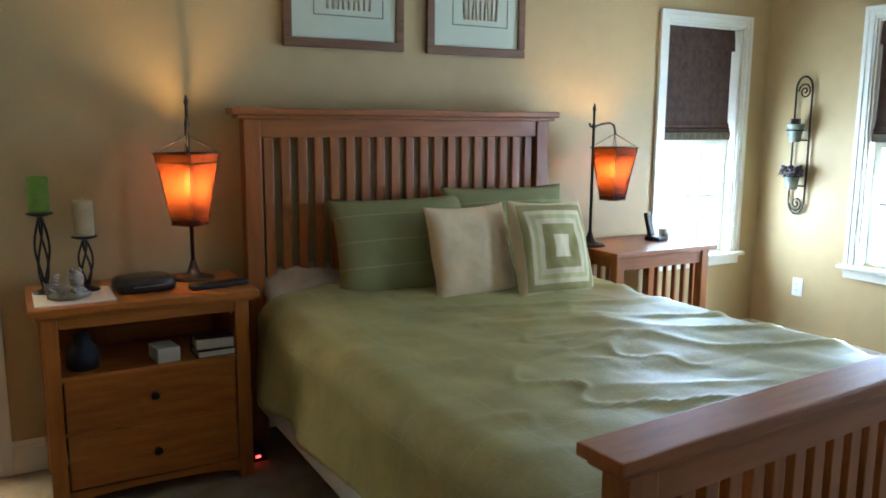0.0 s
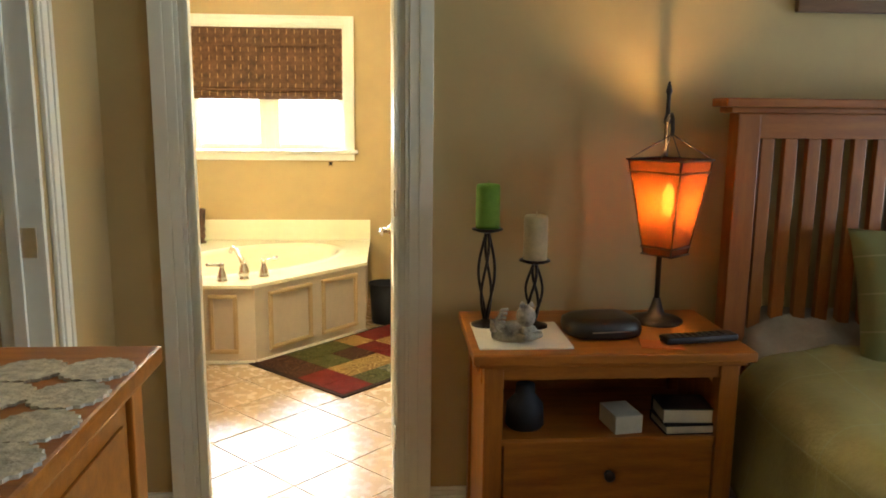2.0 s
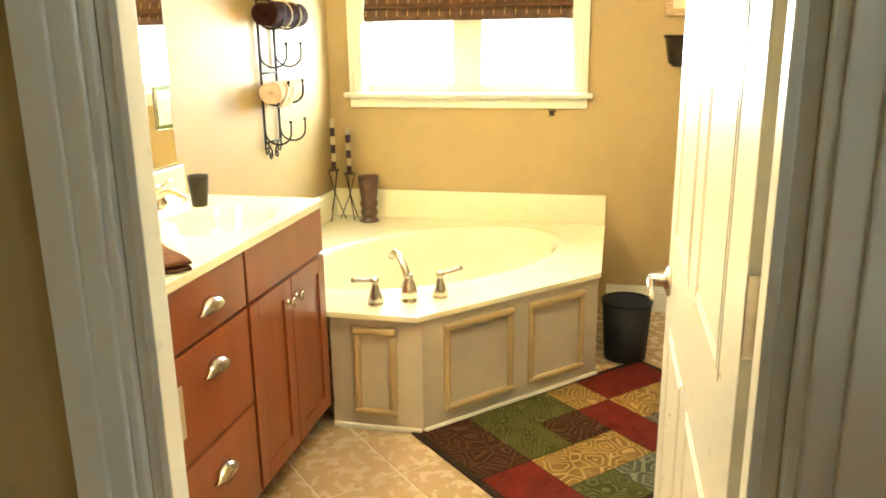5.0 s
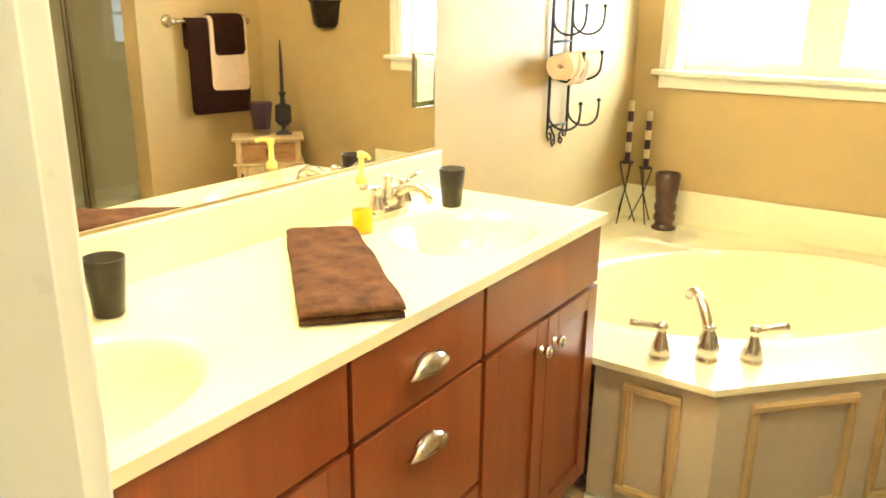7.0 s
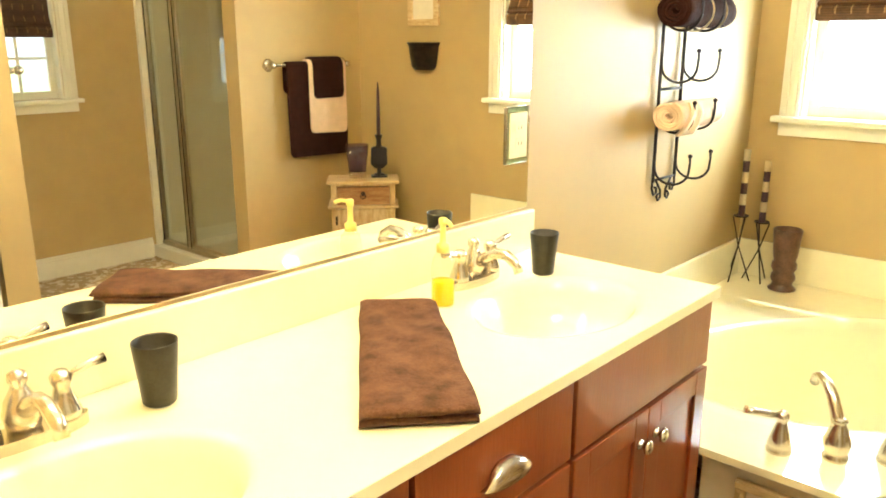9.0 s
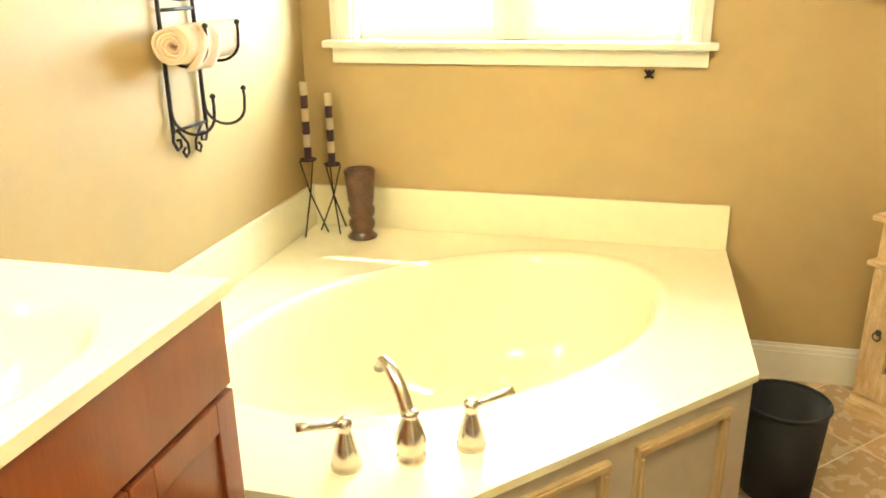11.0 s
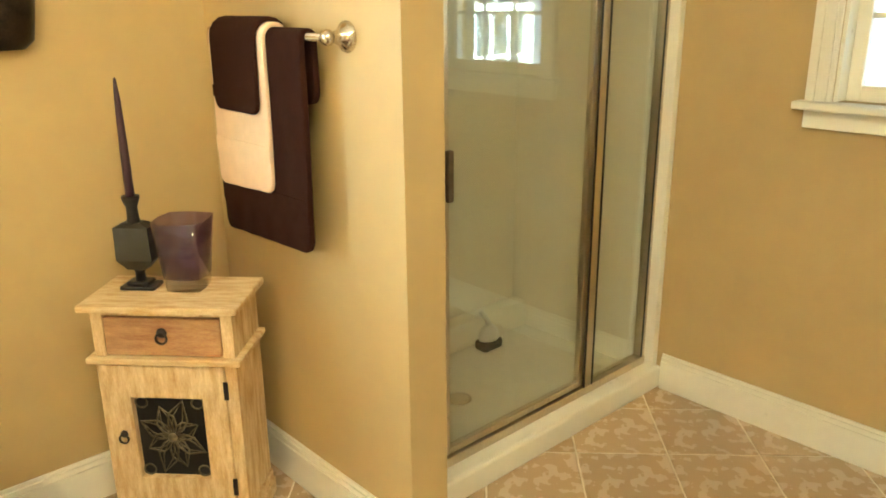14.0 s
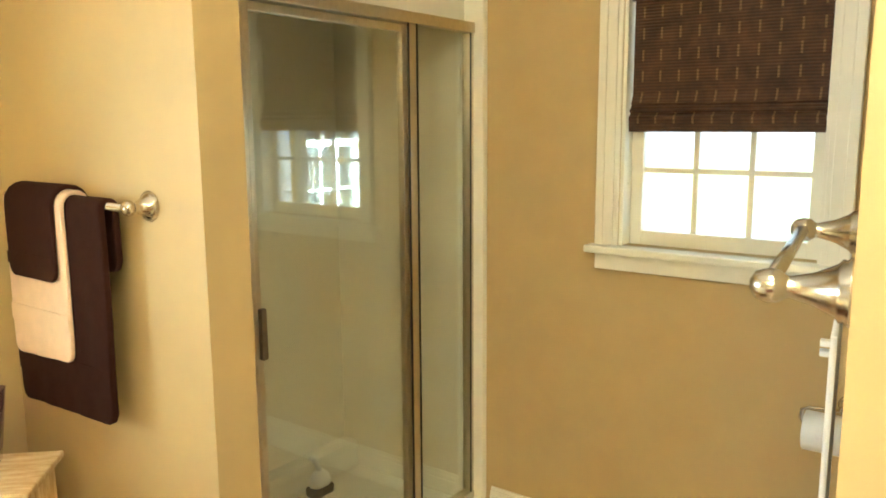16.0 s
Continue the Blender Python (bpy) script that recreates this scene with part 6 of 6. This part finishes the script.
def hung_towel(y0, y1, z0, zb, r, mat, label, band=None, off=0.500, thick=0.009):
    """A towel over the bar that runs along y at x = off: front to z0, back to zb."""
    vs, fs = [], []
    zc, n, rc = 1.285, 40, 0.028
    prof = [(-r, z0 + (zc - z0) * i / 16) for i in range(17)] + [(-r * math.cos(a), zc + r * math.sin(a)) for a in [math.pi * i / 8 for i in range(1, 8)]] + [(r * 0.9, zc - (zc - zb) * i / 12) for i in range(13)]
    for j, (d, z) in enumerate(prof):
        for i in range(n + 1):
            y = y0 + (y1 - y0) * i / n
            wob = 0.004 * noise.noise(Vector((y * 16, z * 3, r * 60))) * min(1, (zc - z) * 6 if z < zc else 0)
            slump = 0.012 * (i / n - 0.5) * (1 if z < zc - 0.2 else 0) * (0.0 if d > 0 else 1.0)
            e = min(y - y0, y1 - y)
            low = z0 if d < 0 else zb
            curl = (rc - math.sqrt(max(0.0, rc * rc - max(0.0, rc - e) ** 2))) * max(0.0, 1 - (z - low) / 0.12)
            vs.append((off + d + wob, y, z - slump + curl))
    for j in range(len(prof) - 1):
        for i in range(n):
            q = j * (n + 1) + i
            fs.append((q, q + 1, q + n + 2, q + n + 1))
    ob = solid("towel", Shape().put(vs, fs, True), mat, label, "towel")
    mod = ob.modifiers.new("thick", "SOLIDIFY")
    mod.thickness, mod.offset = thick, 0
    bev = ob.modifiers.new("soft", "BEVEL")
    bev.width, bev.segments = 0.003, 2
    if band:
        b0, b1 = band
        part("band", Shape().box(off - r - thick / 2 - 0.003, off - r + 0.001, y0 + 0.001, y1 - 0.001, b0, b1, 0.001), mat, ob)


hung_towel(6.185, 6.60, 0.785, 1.14, 0.018, M_TOWEL_B, "large chocolate brown bath towel folded over the bar", (0.86, 0.92), thick=0.016)
hung_towel(6.322, 6.590, 0.912, 1.15, 0.032, M_TOWEL_P, "peach hand towel layered over a brown bath towel", (0.992, 1.032), thick=0.011)
hung_towel(6.345, 6.560, 1.108, 1.18, 0.044, M_TOWEL_B, "small chocolate washcloth layered over a peach towel", (1.138, 1.168), thick=0.011)

# ---- shower ----
SX0, SX1, SY = ST1, XE, 6.12
DL, DM = 0.83, 1.46      # shower door, left edge and middle post


def shower():
    s = thing("shower_stall", "cream fibreglass shower stall with a raised curb", "shower")
    part("pan", Shape().box(SX0 + 0.002, SX1 - 0.002, SY + 0.05, YN - 0.002, 0.0, 0.05, 0.01), M_SHOWER, s)
    part("curb", Shape().box(SX0 + 0.002, SX1 - 0.002, SY - 0.075, SY + 0.05, 0.0, 0.085, 0.012), M_TRIM, s)
    part("liner", Shape().box(SX0 + 0.002, SX1 - 0.002, YN - 0.014, YN - 0.002, 0.05, 2.15).box(SX0 + 0.002, SX0 + 0.014, SY + 0.05, YN - 0.014, 0.05, 2.15).box(SX1 - 0.014, SX1 - 0.002, SY + 0.05, YN - 0.014, 0.05, 2.15).box(SX0 + 0.014, SX1 - 0.014, YN - 0.10, YN - 0.014, 0.05, 0.17, 0.03), M_SHOWER, s)
    part("jamb", Shape().box(SX1 - 0.03, SX1 - 0.001, SY - 0.055, SY + 0.055, 0.085, 2.15, 0.004), M_TRIM, s)
    part("header_panel", Shape().box(SX0 + 0.002, SX1 - 0.03, SY + 0.02, SY + 0.05, 1.801, 2.15, 0.004), M_TRIM, s)
    part("drain", Shape().turn([(0.045, 0), (0.045, 0.003), (0.03, 0.004)], (1.18, 6.42, 0.0505), 24), M_CHROME, s)


shower()


M_PULL = material("bronze_pull", (0.20, 0.15, 0.10), 0.4, 0.8, scale=30)


def shower_door():
    d = thing("shower_door", "framed clear glass shower enclosure with a hinged door", "shower door")
    z0, z1 = 0.086, 1.80
    s = Shape()
    s.box(SX0 + 0.002, SX1 - 0.031, SY - 0.022, SY + 0.022, z0, z0 + 0.03, 0.004)
    s.box(SX0 + 0.002, SX1 - 0.031, SY - 0.024, SY + 0.024, z1 - 0.035, z1, 0.004)
    s.box(SX1 - 0.05, SX1 - 0.031, SY - 0.018, SY + 0.018, z0 + 0.03, z1 - 0.035, 0.003)
    s.box(SX0 + 0.002, DL - 0.002, SY - 0.018, SY + 0.018, z0 + 0.03, z1 - 0.035, 0.003)
    s.box(DM, DM + 0.036, SY - 0.022, SY + 0.022, z0 + 0.03, z1 - 0.035, 0.005)
    part("frame", s, M_CHROME, d)
    part("fixed_pane", Shape().box(DM + 0.036, SX1 - 0.05, SY - 0.003, SY + 0.003, z0 + 0.03, z1 - 0.035), M_SGLASS, d).visible_shadow = False
    s = Shape()
    a0, a1, b0, b1 = DL, DM - 0.003, z0 + 0.035, z1 - 0.04
    for q in ((a0, a0 + 0.018, b0, b1), (a1 - 0.022, a1, b0, b1), (a0 + 0.018, a1 - 0.022, b0, b0 + 0.022), (a0 + 0.018, a1 - 0.022, b1 - 0.022, b1)):
        s.box(q[0], q[1], SY - 0.014, SY + 0.008, q[2], q[3], 0.003)
    leaf = part("door", s, M_CHROME, d)
    part("pane", Shape().box(a0 + 0.018, a1 - 0.022, SY - 0.005, SY + 0.001, b0 + 0.022, b1 - 0.022), M_SGLASS, leaf).visible_shadow = False
    part("pull", Shape().box(a0 + 0.004, a0 + 0.022, SY - 0.030, SY - 0.014, 0.87, 1.005, 0.004), M_PULL, leaf, "brown metal finger pull")
    s = Shape()
    for x in (DM - 0.0045, DM + 0.0375, SX1 - 0.0515):
        y = SY - (0.0245 if x < 1.6 else 0.0205)
        s.box(x - 0.0025, x + 0.0025, y, y + 0.004, z0 + 0.03, z1 - 0.035)
    part("seal", s, M_BLACK, d, "black rubber glazing seal")


shower_door()
br = thing("bath_brush", "white plastic scrub brush standing in the shower", "brush", pose(1.555, 6.64, 0.05))
part("head", Shape().box(-0.05, 0.05, -0.03, 0.03, 0.0, 0.04, 0.01), M_BLACK, br, "black bristles")
part("body", Shape().turn([(0.045, 0.04), (0.05, 0.055), (0.04, 0.08), (0.018, 0.10)], n=18, m=Matrix.Diagonal((1, 0.7, 1, 1))).tube([(0, 0, 0.095), (-0.012, 0, 0.13), (-0.03, 0, 0.155), (-0.045, 0, 0.165)], 0.011, 10), M_WHITE, br)

# ---- toilet corner ----
tp = thing("toilet_paper_holder", "nickel toilet paper holder with a white roll", "toilet paper holder")
part("bracket", Shape(Matrix.Translation((XE, 4.890, 0.697)) @ Matrix.Rotation(radians(-90), 4, "Y")).turn([(0.026, 0), (0.027, 0.004), (0.02, 0.01), (0.011, 0.02), (0.010, 0.05), (0.015, 0.056), (0.012, 0.066)], n=20).put([], []), M_NICKEL, tp)
part("arm", Shape().tube([(XE - 0.058, 4.890, 0.697), (XE - 0.062, 4.925, 0.695), (XE - 0.063, 4.975, 0.692), (XE - 0.063, 4.995, 0.682), (XE - 0.063, 4.997, 0.657), (XE - 0.063, 4.990, 0.642), (XE - 0.063, 4.865, 0.642)], 0.0055, 8), M_NICKEL, tp)
part("roll", Shape(Matrix.Translation((XE - 0.063, 4.987, 0.627)) @ Matrix.Rotation(radians(90), 4, "X")).turn([(0.02, 0.0), (0.052, 0.001), (0.054, 0.004), (0.054, 0.099), (0.052, 0.102), (0.02, 0.103), (0.02, 0.0)], n=32), M_WHITE, tp, "white paper roll")
wp = thing("folding_board", "slim white board standing against the partition wall", "board")
wp.matrix_world = ASKEW
part("board", Shape().box(0.76, 1.06, PC.y + 0.017, PC.y + 0.027, 0.0, 1.165, 0.004), M_WHITE, wp)
part("catch", Shape().box(0.763, 0.78, PC.y + 0.026, PC.y + 0.040, 1.132, 1.141, 0.002).box(0.763, 0.78, PC.y + 0.026, PC.y + 0.040, 1.147, 1.156, 0.002), M_WHITE, wp)

# vanity light bar above the mirror
vl = thing("vanity_light", "nickel light bar with frosted globes above the mirror", "wall lamp")
part("back_plate", Shape().box(XW + 0.001, XW + 0.03, 3.95, 4.85, 2.12, 2.22, 0.006), M_NICKEL, vl)
M_GLOBE = plain("warm_frosted_globe", (1.0, 0.82, 0.50), 0.4, emit=68.0)
for k in range(4):
    y = 4.06 + k * 0.227
    part("globe", Shape().turn([(0.02, -0.055), (0.042, -0.035), (0.052, 0.0), (0.042, 0.035), (0.02, 0.052), (0.004, 0.056)], (XW + 0.10, y, 2.16), 18).tube([(XW + 0.03, y, 2.16), (XW + 0.06, y, 2.16)], 0.018, 10), M_GLOBE, vl)

# flush ceiling light over the middle of the bathroom
cl = thing("ceiling_light", "round frosted flush ceiling light", "ceiling lamp")
part("ring", Shape().turn([(0.17, 0), (0.175, -0.015), (0.165, -0.025), (0.15, -0.026)], (-0.35, 4.55, TOP - 0.001), 32), M_NICKEL, cl)
part("diffuser", Shape().turn([(0.15, -0.02), (0.14, -0.05), (0.10, -0.075), (0.04, -0.086), (0.005, -0.087)], (-0.35, 4.55, TOP - 0.001), 32), plain("warm_frosted_dome", (1.0, 0.84, 0.53), 0.4, emit=52.0), cl)


# ---- rug ----
def rug_cloth(name, ground, line, scale, ring=True):
    """Cut pile with a looping figure in a second colour."""
    m = material(name, ground, 0.97, scale=14, vary=0.2, bump=0.9, bump_scale=350)
    n, link = m.node_tree.nodes, m.node_tree.links.new
    p = n["Principled BSDF"]
    base = p.inputs["Base Color"].links[0].from_socket
    tc, v = n.new("ShaderNodeTexCoord"), n.new("ShaderNodeTexVoronoi")
    v.feature = "DISTANCE_TO_EDGE" if ring else "F1"
    v.inputs["Scale"].default_value = scale
    link(tc.outputs["Object"], v.inputs[0])
    w, g, mix = n.new("ShaderNodeMath"), n.new("ShaderNodeMath"), n.new("ShaderNodeMix")
    w.operation, w.inputs[1].default_value = "PINGPONG", 0.11
    g.operation, g.inputs[1].default_value = "LESS_THAN", 0.030
    link(v.outputs["Distance"], w.inputs[0]), link(w.outputs[0], g.inputs[0])
    mix.data_type = "RGBA"
    mix.inputs[7].default_value = (*line, 1)
    link(g.outputs[0], mix.inputs[0]), link(base, mix.inputs[6]), link(mix.outputs[2], p.inputs["Base Color"])
    return m


R_RED = rug_cloth("red_rug_pile", (0.135, 0.016, 0.011), (0.115, 0.018, 0.012), 12)
R_GRN = rug_cloth("olive_rug_pile", (0.058, 0.058, 0.016), (0.105, 0.100, 0.032), 17, False)
R_BRN = rug_cloth("brown_rug_pile", (0.045, 0.017, 0.010), (0.085, 0.042, 0.018), 12)
R_GLD = rug_cloth("gold_rug_pile", (0.21, 0.125, 0.036), (0.36, 0.245, 0.085), 15)
R_TEA = rug_cloth("grey_green_rug_pile", (0.085, 0.090, 0.055), (0.17, 0.17, 0.105), 13)


def rug():
    """u runs along the tub's front, v away from it."""
    r = thing("bath_rug", "patchwork rug of red, olive, gold and brown blocks", "rug", pose(-0.985, 5.235, 0.0, 0, 0, 45.5))
    L, W = 1.19, 0.80
    part("border", Shape().box(0, L, -W, 0, 0.0005, 0.009, 0.003), M_RUG_D, r)
    u = [0.025, 0.235, 0.43, 0.62, 0.79, 0.975, L - 0.025]
    v = [-W + 0.025, -0.60, -0.405, -0.215, -0.025]
    spec = [
        (0, 1, 2, 4, R_BRN), (1, 3, 3, 4, R_GRN), (3, 4, 3, 4, R_GLD), (4, 6, 3, 4, R_RED),
        (1, 2, 2, 3, R_GRN), (2, 3, 2, 3, R_BRN), (3, 4, 1, 3, R_RED), (4, 5, 2, 3, R_GLD), (5, 6, 2, 3, R_GLD),
        (0, 1, 1, 2, R_RED), (1, 3, 1, 2, R_GLD), (4, 6, 1, 2, R_TEA),
        (0, 1, 0, 1, R_RED), (1, 2, 0, 1, R_GRN), (2, 3, 0, 1, R_TEA), (3, 4, 0, 1, R_GLD), (4, 5, 0, 1, R_RED), (5, 6, 0, 1, R_BRN),
    ]
    for a, b, c, d, mat in spec:
        part("block", Shape().box(u[a], u[b] - 0.003, v[c], v[d] - 0.003, 0.008, 0.0105, 0.001), mat, r)


rug()


# ---- floor tiles, laid at forty-five degrees ----
def clip(poly, axis, limit, keep_less):
    out = []
    for i in range(len(poly)):
        p, q = poly[i], poly[(i + 1) % len(poly)]
        pin, qin = ((p[axis] <= limit), (q[axis] <= limit)) if keep_less else ((p[axis] >= limit), (q[axis] >= limit))
        if pin:
            out.append(p)
        if pin != qin:
            t = (limit - p[axis]) / (q[axis] - p[axis])
            out.append((p[0] + t * (q[0] - p[0]), p[1] + t * (q[1] - p[1])))
    return out


def tile_floor(parent, x0, x1, y0, y1, pitch, at, gap=0.006):
    """Square tiles on a diagonal grid through the joint crossing at."""
    c = math.sqrt(0.5)
    half = (pitch - gap) / 2
    full = None
    for i in range(-16, 17):
        for j in range(-16, 17):
            cu, cv = (i + 0.5) * pitch, (j + 0.5) * pitch
            cx, cy = at[0] + c * (cu - cv), at[1] + c * (cu + cv)
            poly = [(cx + c * (a - b), cy + c * (a + b)) for a, b in ((-half, -half), (half, -half), (half, half), (-half, half))]
            cut = poly
            for axis, limit, less in ((0, x0, False), (0, x1, True), (1, y0, False), (1, y1, True)):
                cut = clip(cut, axis, limit, less) if cut else cut
            if len(cut) < 3:
                continue
            whole = cut == poly
            if whole and full:
                me = full
            else:
                k = len(cut)
                e = 0.0025
                inner = [(px + (cx - px) * e / half, py + (cy - py) * e / half) for px, py in cut]
                s = Shape().put([(px - cx, py - cy, -0.01) for px, py in cut] + [(px - cx, py - cy, -0.0015) for px, py in cut] + [(px - cx, py - cy, 0.0) for px, py in inner], [tuple(range(2 * k, 3 * k))] + [(q + a, q + (a + 1) % k, q + k + (a + 1) % k, q + k + a) for q in (0, k) for a in range(k)])
                me = s.mesh("tile", M_TILE)
                if whole:
                    full = me
            ob = new("tile", me)
            ob.location = (cx, cy, 0)
            ob.parent = parent


tile_floor(floor_bath, XW, XE, YB0 + 0.052, YN, 0.2863, (1.679, 5.576))
